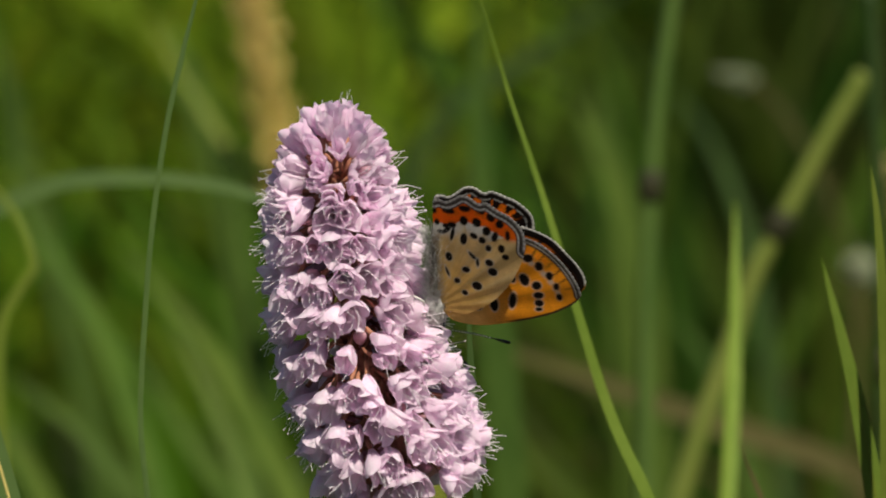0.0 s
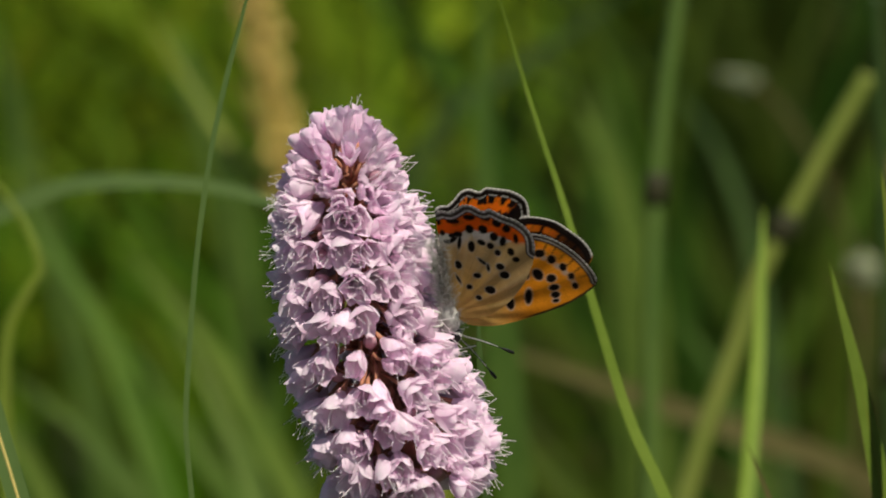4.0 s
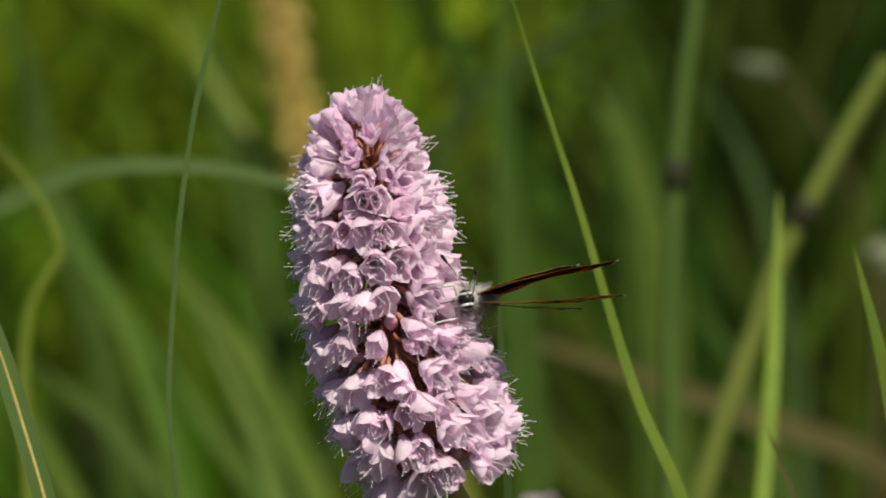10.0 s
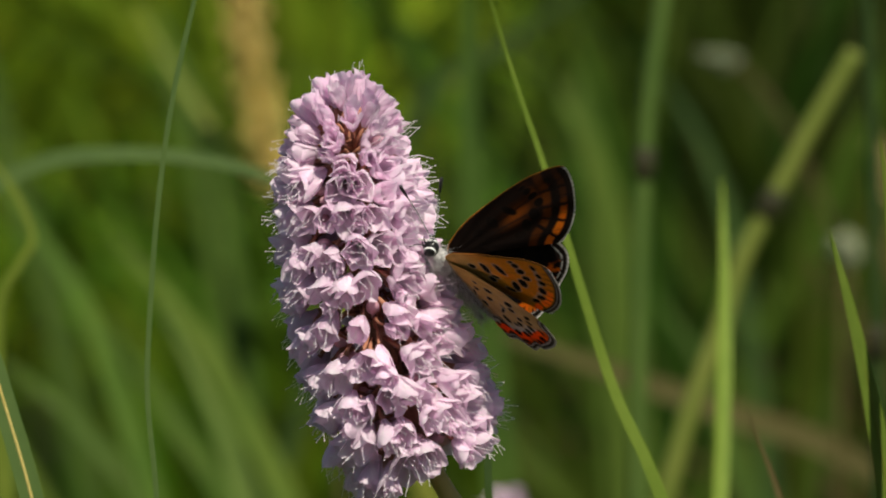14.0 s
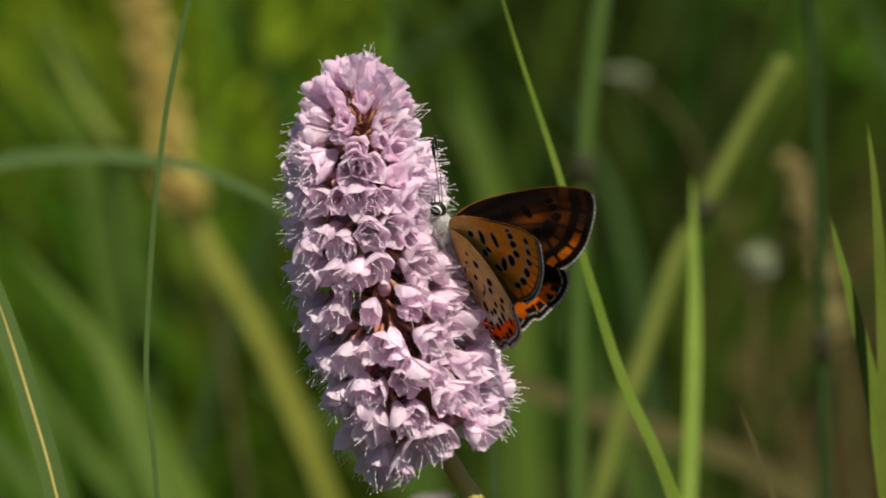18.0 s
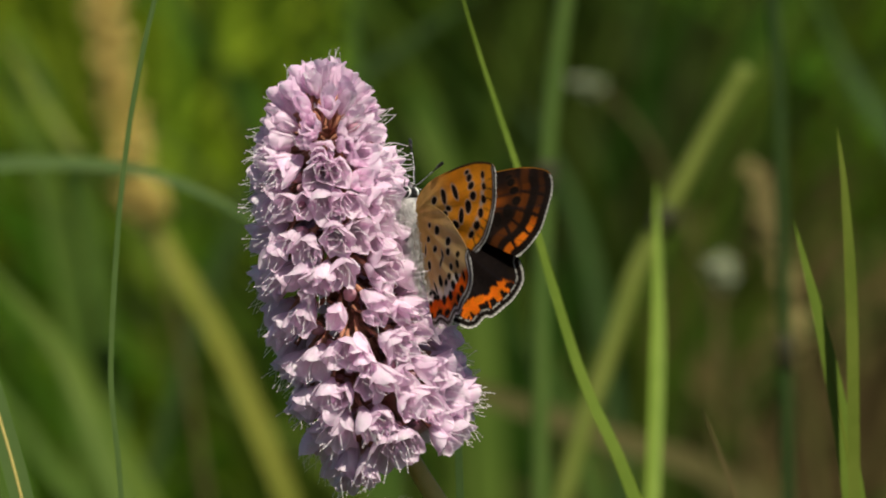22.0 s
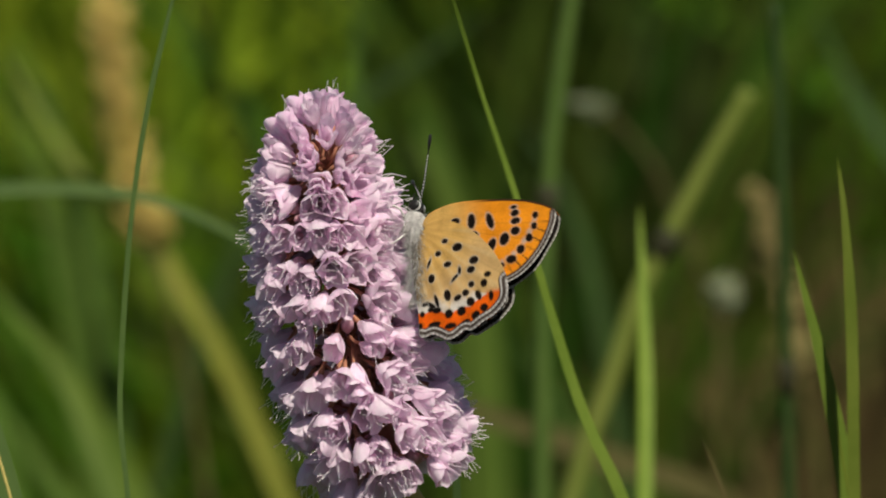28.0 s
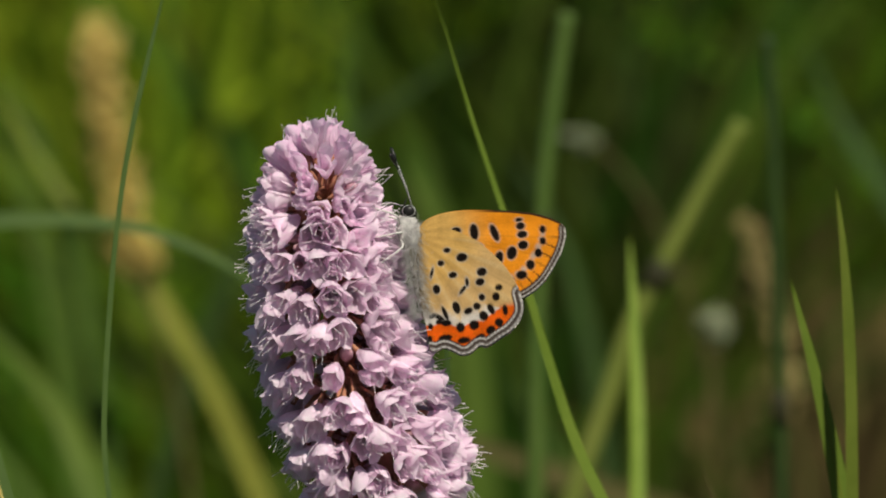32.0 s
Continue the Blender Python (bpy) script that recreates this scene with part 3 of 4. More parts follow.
def make_wing(name, points, marks, side, parent, label):
    """A wing upright over the hinge line, x along the body; side is 1 for the left one, -1 for the right one."""
    around, rings = 250, 90
    rim = outline(points, around)
    rim = rim * (1 + 0.004 * np.sin(np.arange(around) * 2.1))[:, None]
    r = (np.linspace(0.02, 1, rings) ** 0.85)[:, None]
    a, b = (r * rim[None, :, 0]).ravel(), (r * rim[None, :, 1]).ravel()
    under, upper = marks(a, b)
    ripple = 0.05 * np.sin(np.arctan2(a, b + 1) * 24) * np.clip(np.hypot(a, b) / 9, 0, 1)
    camber = 0.25 * np.sin(np.clip(b / 12, 0, 1) * math.pi) + ripple
    sheets = [np.stack([a, side * (camber + off), b], 1) / 1000 for off in (0.018, -0.018)]
    n = len(a)
    quads, flip = [], side > 0
    for sheet in (0, 1):
        for i in range(rings - 1):
            for j in range(around - 1):
                q = [sheet * n + i * around + j, sheet * n + i * around + j + 1, sheet * n + (i + 1) * around + j + 1, sheet * n + (i + 1) * around + j]
                quads.append(q if (sheet == 0) == flip else q[::-1])
    last = (rings - 1) * around
    for j in range(around - 1):
        quads.append((last + j, last + j + 1, n + last + j + 1, n + last + j))
    me = bpy.data.meshes.new(name)
    me.from_pydata(np.concatenate(sheets).tolist(), [], quads)
    layer = me.color_attributes.new("marks", "FLOAT_COLOR", "POINT")
    rgba = np.ones((2 * n, 4), np.float32)
    rgba[:n, :3], rgba[n:, :3] = under, upper
    layer.data.foreach_set("color", rgba.ravel())
    glow = me.color_attributes.new("through", "FLOAT_COLOR", "POINT")
    rgba[:n, :3] = rgba[n:, :3] = under * np.clip(0.06 + 2.2 * upper, 0, 1)
    glow.data.foreach_set("color", rgba.ravel())
    return part(name, me, WING, parent, label)


def make_butterfly():
    feelers = []
    root = thing("butterfly", (0, 0, 0), "orange and brown butterfly with black spots on the flower spike", "butterfly")
    mm = 0.001
    bm = bmesh.new()
    orb(bm, Vector((0.3, 0, -1.0)) * mm, (1.9 * mm, 1.05 * mm, 1.2 * mm), None, 20, 14)
    part("thorax", bm, FUR, root, "grey furry thorax")
    rnd = random.Random(8)
    bm = bmesh.new()
    for i in range(1700):
        a, x = rnd.uniform(0, 2 * math.pi), rnd.uniform(-1, 1)
        q = math.sqrt(1 - x * x)
        n = Vector((x, q * math.cos(a), q * math.sin(a)))
        p = Vector((0.3 + 1.9 * n.x, 1.05 * n.y, -1.0 + 1.2 * n.z)) * mm
        if i > 420:
            n = Vector((0, math.cos(a), math.sin(a)))
            p = Vector((-1 - 3.6 * (x + 1), 0.6 * n.y, -0.8 + 0.65 * n.z)) * mm
        tip = p + (n + Vector((-0.8, 0, 0)) + Vector((rnd.uniform(-.5, .5), rnd.uniform(-.5, .5), rnd.uniform(-.5, .5)))) * rnd.uniform(0.4, 1.15) * mm
        tube([p, tip], lambda t: (0.022 - 0.018 * t) * mm, 3, bm)
    part("fur", bm, FUR, root, "pale grey hairs")
    abdomen = tube([Vector((-1.2 - 0.72 * i, 0, -0.9 + 0.03 * i)) * mm for i in range(11)], lambda t: (0.2 + 0.38 * math.sin(math.pi * min(0.95, 0.25 + 0.72 * t))) * mm, 14)
    part("abdomen", abdomen, ABDOMEN, root, "grey-brown abdomen")
    head = part("head", orb(bmesh.new(), Vector((2.15, 0, -0.75)) * mm, (0.82 * mm, 0.78 * mm, 0.82 * mm), None, 16, 12), BLACK, root, "small black head")
    for s in (1, -1):
        part("eye_rim", orb(bmesh.new(), Vector((2.3, s * 0.55, -0.7)) * mm, (0.6 * mm, 0.3 * mm, 0.65 * mm), None, 16, 10), WHITE, head, "white ring round the eye")
        part("eye", orb(bmesh.new(), Vector((2.32, s * 0.65, -0.7)) * mm, (0.55 * mm, 0.33 * mm, 0.6 * mm), None, 16, 10), BLACK, head, "black glossy eye")
        part("palp", tube(glide([Vector((2.5, s * 0.25, -1.1)) * mm, Vector((3.1, s * 0.3, -1.0)) * mm, Vector((3.7, s * 0.35, -0.7)) * mm], 4), lambda t: (0.14 - 0.1 * t) * mm, 6), BLACK, head)
        line = glide([Vector(q) * mm for q in ((0, 0, 0), (1.8, s * 0.5, 0.1), (3.6, s * 1.1, 0.1), (5.4, s * 1.6, 0))], 12)
        feeler = part("antenna", tube(line, lambda t: 0.06 * mm, 6), BLACK, root, "black antenna with white rings")
        feeler.location = Vector((2.55, s * 0.3, -0.3)) * mm
        feelers.append(feeler)
        for k in range(2, len(line) - 5, 2):
            part("white_ring", tube([line[k], line[k].lerp(line[k + 1], 0.6)], 0.068 * mm, 6), WHITE, feeler)
        end = (line[-1] - line[-3]).normalized()
        part("club", tube([line[-1] - end * 0.2 * mm, line[-1] + end * 0.5 * mm, line[-1] + end * 1.1 * mm, line[-1] + end * 1.3 * mm], lambda t: (0.09 + 0.1 * math.sin(math.pi * t)) * mm, 8), BLACK, feeler, "black club")
        for k, (x, dx) in enumerate(((1.1, 1.5), (0.3, -0.2), (-0.5, -1.6))):
            hip, knee, shin, foot = ((x, s * 0.6, -1.8), (x + dx * 0.5, s * 1.6, -1.9), (x + dx, s * 1.7, -3.3), (x + dx * 1.3, s * 1.8, -4.3))
            part("leg", tube(glide([Vector(q) * mm for q in (hip, knee, shin, foot)], 5), lambda t: (0.13 - 0.07 * t) * mm, 6), PALE_LEG, root, "pale grey jointed leg")
    part("proboscis", tube(glide([Vector(q) * mm for q in ((2.7, 0, -1.0), (3.2, 0, -1.9), (3.0, 0, -3.2), (2.6, 0, -4.4))], 5), 0.05 * mm, 6), BLACK, root, "thin black proboscis")
    wings = []
    for s in (1, -1):
        wings.append(make_wing("forewing", FORE, fore_marks, s, root, "orange forewing with black spots, dark brown above"))
        wings.append(make_wing("hindwing", HIND, hind_marks, s, root, "tan hindwing with orange border, dark brown above"))
    return root, wings, feelers


butterfly, wings, feelers = make_butterfly()


# ---- small insects ----
def make_fly():
    root = thing("fly", (0, 0, 0), "small dark fly darting past the flower", "insect")
    mm = 0.001
    part("body", tube([Vector((x, 0, z)) * mm for x, z in ((-1.7, -0.1), (-1.2, 0), (-0.5, 0.05), (0, 0.1), (0.6, 0.1), (1.0, 0))], lambda t: (0.15 + 0.42 * math.sin(math.pi * (0.12 + 0.8 * t))) * mm, 10), BLACK, root)
    part("head", orb(bmesh.new(), Vector((1.25, 0, 0)) * mm, (0.36 * mm, 0.45 * mm, 0.4 * mm)), BLACK, root)
    for side in (1, -1):
        line = glide([Vector(q) * mm for q in ((0.3, side * 0.3, 0.4), (-0.4, side * 1.2, 0.9), (-1.3, side * 2.1, 1.3))], 6)
        part("wing", leaf(line, lambda t: 1.0 * mm * math.sin(math.pi * (0.12 + 0.86 * t)), Vector((0, 0, 1)), 0.05, 0.00002), DUSKY, root, "smoky see-through wing")
    return root


fly = make_fly()


def make_beetle():
    root = thing("beetle", at(-6.31, 0.84, -2.5), "tiny black beetle clinging to the flower spike", "insect")
    mm = 0.001
    part("wing_case", orb(bmesh.new(), (0, 0, 0), (0.36 * mm, 0.24 * mm, 0.22 * mm), Matrix.Rotation(0.6, 4, "Y"), 12, 8), BLACK, root)
    part("head", orb(bmesh.new(), Vector((0.33, 0, -0.2)) * mm, (0.14 * mm, 0.14 * mm, 0.13 * mm)), BLACK, root)


make_beetle()


# ---- single grasses round the flower ----
def pointed(line, wide, taper, power=0.7):
    """Width along a line that runs from root to tip: full width once past the taper's length from the tip."""
    run = [0.0]
    for p, q in zip(line[::-1], line[-2::-1]):
        run.append(run[-1] + (p - q).length)
    run = run[::-1]
    return lambda t: wide * min(1.0, run[round(t * (len(line) - 1))] / taper) ** power * (0.75 + 0.25 * min(1, t * 4))


def grass_blade(name, points, wide, mat, label, group="grasses round the flower", fold=0.2, facing=(0.15, -1, 0.25), taper=0.06, power=0.7, midrib=None):
    """points: u, v, w from the tip down; goes on to the soil."""
    line = [at(*p) for p in points]
    line = glide(to_ground(line), 10)[::-1]
    foot = line[0].copy()
    root = thing(name, foot, label, "grass", group)
    face = Vector(facing).normalized()
    blade = part("blade", leaf([p - foot for p in line], pointed(line, wide, taper, power), face, fold), mat, root)
    blade.data.set_sharp_from_angle(angle=radians(50))
    rib = pointed(line, wide * 0.09, taper, power)
    part("midrib", tube([p - foot - face * wide * fold * 0.5 for p in line[:-3]], lambda t: rib(t * 0.94), 5), mat if midrib is None else midrib, blade, "paler midrib")
    return root


thin_blade = grass_blade("grass_plant", [(-14.9, 30.1, 37), (-15.3, 28.3, 37), (-18.3, 15.6, 37), (-20.0, 4.1, 37), (-20.9, -7.4, 37), (-21.2, -16.1, 37), (-20.5, -23.7, 37)], 0.00055, GRASS_ARCH, "very thin bowed green grass blade beside the flower", taper=0.01, power=0.4)
slant_blade = grass_blade("grass_plant", [(11.9, 34.2, 85), (13.4, 29.7, 85), (16.9, 18.1, 85), (20.9, 6, 85), (24.5, -6.1, 85), (27.8, -16.3, 85), (31.7, -24.9, 85)], 0.0019, GRASS, "slanting green grass blade behind the butterfly", fold=0.1, facing=(0.25, -1, 0.45), taper=0.085, power=0.9)
edge_blade = grass_blade("grass_plant", [(49.6, 0.9, 75), (52.5, -10.2, 75), (54.3, -18.6, 75), (55.4, -24.7, 75)], 0.0026, GRASS, "upright pointed green grass blade with a sunlit fold", fold=0.06, facing=(0.25, -1, 0.5), taper=0.03, power=0.65)
rear_blade = grass_blade("grass_plant", [(54.7, 10.7, 70), (55.5, 4.2, 70), (56.2, -7.7, 70), (56.4, -24.5, 70)], 0.0013, GRASS, "narrow upright green grass blade", taper=0.016, power=0.6)
dry_blade = grass_blade("grass_plant", [(42.2, -19.4, 126), (43.2, -22.0, 126), (44.8, -25.9, 126)], 0.0007, STRAW_DULL, "thin brownish withered grass tip", taper=0.01)
low_blade = grass_blade("grass_plant", [(-41, 6, -45), (-37.6, -2, -45), (-35.1, -9, -45), (-33.0, -15.7, -45), (-30.9, -22.8, -45)], 0.0022, GRASS_ARCH, "green grass blade with a dry pale midrib", taper=0.02, midrib=STRAW)
hidden_stem = grass_blade("grass_plant", [(12.1, -2.0, 30), (12.4, -8.9, 30), (12.8, -15.7, 30), (13.2, -26.1, 30)], 0.0008, GRASS_DARK, "thin dark grass blade close behind the flower spike", taper=0.01)

# a grass plant whose long leaf swings on its stem
SWING = (42.9, -70, 300)
swing_plant = thing("grass_plant", at(*SWING) * 1, "green grass plant with one long swaying leaf", "grass", "grasses round the flower")
swing_plant.location.z = 0
part("stem", tube([at(*SWING) - swing_plant.location, Vector((0.004, 0.004, 0.12)), Vector((0.006, 0.006, 0))], lambda t: 0.0013, 8), GRASS, swing_plant)
pivot = at(*SWING)
swing_line = glide([at(48.2, 17.8, 300), at(47.9, -2.8, 300), at(46.7, -25.5, 300), at(45.0, -47.7, 300), at(*SWING)], 10)[::-1]
swing_leaf = part("leaf", leaf([p - pivot for p in swing_line], pointed(swing_line, 0.0021, 0.026, 0.65), Vector((0.3, -1, 0.2)).normalized(), 0.3), GRASS, swing_plant, "long bright green leaf")
swing_leaf.data.set_sharp_from_angle(angle=radians(50))
swing_leaf.location = pivot - swing_plant.location


# ---- grasses farther back ----
def grass_stem(name, points, wide, mat, label, nodes=(), group="grasses in the background"):
    line = glide(to_ground([at(*p) for p in points]), 10)[::-1]
    foot = line[0].copy()
    root = thing(name, foot, label, "grass", group)
    part("culm", tube([p - foot for p in line], lambda t: wide / 2 * (1.1 - 0.3 * t), 8), mat, root)
    for k in nodes:
        c = at(*points[k]) - foot
        d = (at(*points[k - 1]) - at(*points[k + 1])).normalized()
        part("joint", tube([c - d * 0.0025, c - d * 0.001, c + d * 0.001, c + d * 0.0025], lambda t: wide * (0.5 + 0.09 * math.sin(math.pi * t)), 10), NODE, root, "dark brown swollen joint")
    return root


joint_stem = grass_stem("tall_grass_plant", [(46.2, 45.8, 580), (44.2, 32.6, 580), (42.7, 21.2, 580), (42.0, 11.5, 580), (41.3, -5.2, 580), (40.9, -37.1, 580)], 0.0032, GRASS_BLUE, "blue-green upright grass stem with a dark joint", (3,))
slope_stem = grass_stem("tall_grass_plant", [(80.2, 31.2, 700), (73.1, 18.9, 700), (66.0, 5.6, 700), (61.2, -3.8, 700), (57.5, -15.2, 700), (52.7, -28.5, 700), (48.9, -41.7, 700)], 0.0038, GRASS_PALE, "pale slanting grass stem with a brown joint", (2,))
dark_stem = grass_stem("tall_grass_plant", [(72.6, 39.6, 498), (73.3, 26.2, 498), (73.8, 9.5, 498), (74.4, -15.5, 498), (74.7, -40.6, 498)], 0.0022, GRASS_DARK, "dark green upright grass stem", (3,))
wide_blade = grass_blade("grass_plant", [(16.2, 50.0, 800), (16.0, 30.9, 800), (16.7, 10.9, 800), (19.2, -14.2, 800), (21.7, -42.5, 800)], 0.006, GRASS_MID, "broad pale green grass blade out in the meadow", "grasses in the background")
straw_blade = grass_blade("dry_grass_plant", [(-31, 38, 1165), (-24.0, 17.0, 1170), (-16.5, 2.5, 1170), (-4.6, -19.3, 1170), (5.6, -43.5, 1170), (12.0, -61.6, 1170)], 0.0044, GRASS_YELLOW, "broad yellowing grass leaf", "dry leaves in the background", 0.2)
straw_side = grass_blade("dry_grass_plant", [(-54, 52, 1180), (-43, 33, 1180), (-31, 17, 1180), (-20, 6, 1180), (-13.5, -4, 1180), (-3.8, -21, 1180)], 0.0034, GRASS_PALE, "narrower yellowing grass leaf", "dry leaves in the background", 0.2)
arch_blade = grass_blade("grass_plant", [(2, -3, 400), (-6, 4, 400), (-16.5, 9.2, 400), (-25.8, 11.2, 400), (-35.9, 11.6, 400), (-43.7, 10.8, 400), (-51.5, 7.7, 400), (-60.9, 2.6, 400), (-68.7, -7.5, 400), (-76, -30, 400)], 0.0027, GRASS_ARCH, "arching grey-green grass blade", "grasses in the background")
curl_blade = grass_blade("grass_plant", [(-56.5, 17, 350), (-53.4, 13.9, 350), (-48.9, 8.6, 350), (-46.2, 4.1, 350), (-44.9, -0.4, 350), (-46.6, -3.4, 350), (-49.2, -9.0, 350), (-49.5, -22, 350), (-48, -40, 350)], 0.0024, GRASS, "green grass blade with a kink", "grasses in the background")
brown_blade = grass_blade("dry_grass_plant", [(10, -14, 1000), (20.2, -17.6, 1000), (44.7, -26.0, 1000), (67.0, -33.8, 1000), (89.3, -41.6, 1000), (110, -56, 1000)], 0.005, STRAW_DULL, "brownish fallen grass stalk lying across the meadow", "dry leaves in the background")


# leaves in the middle distance: places, width, colour
for leaf_points, leaf_wide, leaf_mat in (
        ([(-76, 14, 1000), (-68, 2, 1000), (-57, -16, 1000), (-46, -48, 1000)], 0.0048, GRASS_LEAF),
        ([(-92, -17, 1100), (-83, -32, 1100), (-72, -52, 1100)], 0.0055, GRASS_LEAF),
        ([(-76, -23, 1000), (-61, -35, 1000), (-48, -50, 1000)], 0.006, GRASS_LEAF),
        ([(-42, -11, 900), (-34, -26, 900), (-26, -46, 900)], 0.0045, GRASS_BLUE),
        ([(-57, 2, 1102), (-39, -19, 1101), (-24, -45, 1101)], 0.0055, GRASS_LEAF),
        ([(-61, -16, 1202), (-48, -36, 1202), (-36, -53, 1202)], 0.005, GRASS_LEAF),
        ([(-51, 53, 1201), (-43, 36, 1201), (-36, 13, 1201), (-32, -11, 1201)], 0.0055, GRASS_LEAF),
        ([(64, 40, 1400), (73, 27, 1400), (81, 7, 1400), (86, -20, 1400)], 0.0045, GRASS_DARK),
        ([(55, 63, 1300), (43, 55, 1300), (27, 44, 1300), (11, 34, 1300), (1, 16, 1300)], 0.004, GRASS_DARK),
        ([(128, 64, 1297), (136, 46, 1297), (147, 29, 1296)], 0.005, GRASS_DARK),
        ([(41, 40, 1499), (51, 20, 1499), (58, -6, 1499), (60, -31, 1499)], 0.009, GRASS_LEAF),
        ([(63, -12, 1399), (75, -30, 1399), (84, -55, 1398)], 0.006, GRASS_MID),
        ([(-62, 57, 1600), (-52, 32, 1600), (-44, 0, 1600), (-40, -36, 1600)], 0.007, GRASS_MID),
        ([(-98, 58, 1400), (-93, 39, 1400), (-89, 20, 1400), (-81, -6, 1400)], 0.007, GRASS_MID),
        ([(46, 44, 1500), (52, 20, 1500), (55, -10, 1500)], 0.01, GRASS_LEAF)):
    grass_blade("grass_plant", leaf_points, leaf_wide, leaf_mat, "long leaning green grass leaf in the meadow", "grasses in the background", 0.25, taper=0.05)


def seed_head(points, wide, label, count=70, seed=3, mat=None, grain=1.0):
    """A loose plume of small pale seeds along the upper part of a dry stalk."""
    rnd = random.Random(seed)
    line = glide(to_ground([at(*p) for p in points]), 10)[::-1]
    foot = line[0].copy()
    root = thing("seed_head", foot, label, "grass", "seed heads in the background")
    part("culm", tube([p - foot for p in line], lambda t: 0.0008, 6), STRAW_DULL, root)
    top = glide([at(*p) for p in points], 12)
    ball = [(0, 0, -1)] + [(math.cos(a) * math.cos(h), math.sin(a) * math.cos(h), math.sin(h)) for h in (-0.6, 0, 0.6) for a in (math.pi * k / 3 for k in range(6))] + [(0, 0, 1)]
    faces = [(0, 1 + (k + 1) % 6, 1 + k) for k in range(6)] + [(13 + k, 13 + (k + 1) % 6, 19) for k in range(6)]
    faces += [(1 + 6 * j + k, 1 + 6 * j + (k + 1) % 6, 7 + 6 * j + (k + 1) % 6, 7 + 6 * j + k) for j in range(2) for k in range(6)]
    verts, quads = [], []
    for i in range(count):
        p = rnd.choice(top)
        d = Vector((rnd.gauss(0, 1), rnd.gauss(0, 1), rnd.gauss(0.6, 0.7))).normalized()
        m = Matrix.Translation(p + d * rnd.uniform(0.1, 1.0) * wide / 2 - foot) @ d.to_track_quat("Z", "Y").to_matrix().to_4x4() @ Matrix.Diagonal((0.0007 * grain, 0.0007 * grain, 0.0018 * grain, 1))
        quads += [tuple(v + 20 * i for v in f) for f in faces]
        verts += [m @ Vector(v) for v in ball]
    bm = bpy.data.meshes.new("seed_tuft")
    bm.from_pydata(verts, [], quads)
    tagged(part("seed_tuft", bm, mat or GLINT_SEED, root, "small dry seeds"), kind="stuff")


seed_head([(98.1, 18.2, 998), (100.9, 7.0, 998), (104.2, -4.1, 998), (106.9, -17.5, 998)], 0.0045, "drooping tan grass seed head", 130, 3, TAN, 1.1)
# added tuft: its pale seeds take the place of a round blurred highlight
seed_head([(91.4, -1.5, 998), (91.4, -3.0, 998), (91.3, -4.5, 998)], 0.0055, "small round pale tuft in place of a bright highlight", 50, 5)
seed_head([(-30.9, 60.8, 1170), (-29.7, 46.0, 1170), (-27.6, 31.5, 1170), (-24.6, 17.0, 1170), (-21.6, 9.7, 1170)], 0.0095, "long dense straw-yellow seed plume", 900, 11, STRAW, 1.0)
# added tuft: a long soft glint given as pale seeds
seed_head([(69.6, 39.4, 1200), (72.7, 38.6, 1200), (75.6, 37.6, 1200)], 0.0045, "pale whitish level tuft in place of a soft glint", 34, 6)


# ---- the meadow behind and around ----
def meadow(name, count, place, tall, wide, label, mat, seed):
    """Many leaning grass blades in one mesh."""
    rnd = np.random.RandomState(seed)
    x, y = place(rnd, count)
    h = rnd.uniform(*tall, count)
    w = rnd.uniform(*wide, count)
    swing = rnd.normal(-0.15, 0.7, count)
    lean_x, lean_y = np.sin(swing) * h * 0.8 - 0.1 * h, rnd.normal(0, 0.25, count) * h
    bend = rnd.uniform(1.3, 2.6, count)
    turn = rnd.uniform(-0.9, 0.9, count)
    seg = 7
    t = np.linspace(0, 1, seg)[None, :]
    cx = x[:, None] + lean_x[:, None] * t ** bend[:, None]
    cy = y[:, None] + lean_y[:, None] * t ** bend[:, None]
    cz = h[:, None] * (t - 0.28 * np.abs(swing)[:, None] * t ** 3)
    half = w[:, None] / 2 * (0.75 + 0.6 * t) * (1 - t ** 2.2) + 0.0001
    c, s = np.cos(turn)[:, None], np.sin(turn)[:, None]
    left = np.stack([cx - half * c, cy - half * s, cz], -1)
    keel = np.stack([cx + half * 0.4 * s, cy + half * 0.4 * c, cz], -1)
    right = np.stack([cx + half * c, cy + half * s, cz], -1)
    verts = np.stack([left, keel, right], 2).reshape(-1, 3)
    base = (np.arange(count) * seg * 3)[:, None, None] + (np.arange(seg - 1) * 3)[None, :, None] + np.arange(2)[None, None, :]
    quads = np.stack([base, base + 1, base + 4, base + 3], -1).reshape(-1, 4)
    me = bpy.data.meshes.new(name)
    me.from_pydata(verts.tolist(), [], quads.tolist())
    ob = part(name, me, mat, None, label)
    tagged(ob, category="grass", kind="stuff")


def behind(low, high, near=2.7):
    """Clumps behind the flower, between two bearings."""
    def place(rnd, n):
        y = near + (7.4 - near) * rnd.uniform(0, 1, 60)
        x = y * rnd.uniform(low, high, 60)
        keep = (y > 4.6) | (x < 0.03 * y)
        x, y = x[keep], y[keep]
        pick = rnd.randint(0, len(x), n)
        return x[pick] + rnd.normal(0, 0.035, n), y[pick] + rnd.normal(0, 0.06, n)
    return place


def around(rnd, n):
    x, y = rnd.uniform(-3, 3, n), rnd.uniform(-1.2, 8.5, n)
    clear = (np.abs(x) < 0.25 + 0.06 * np.maximum(y, 0)) & (y < 7.4)
    return np.where(clear, x + np.sign(x) * 0.7, x), y


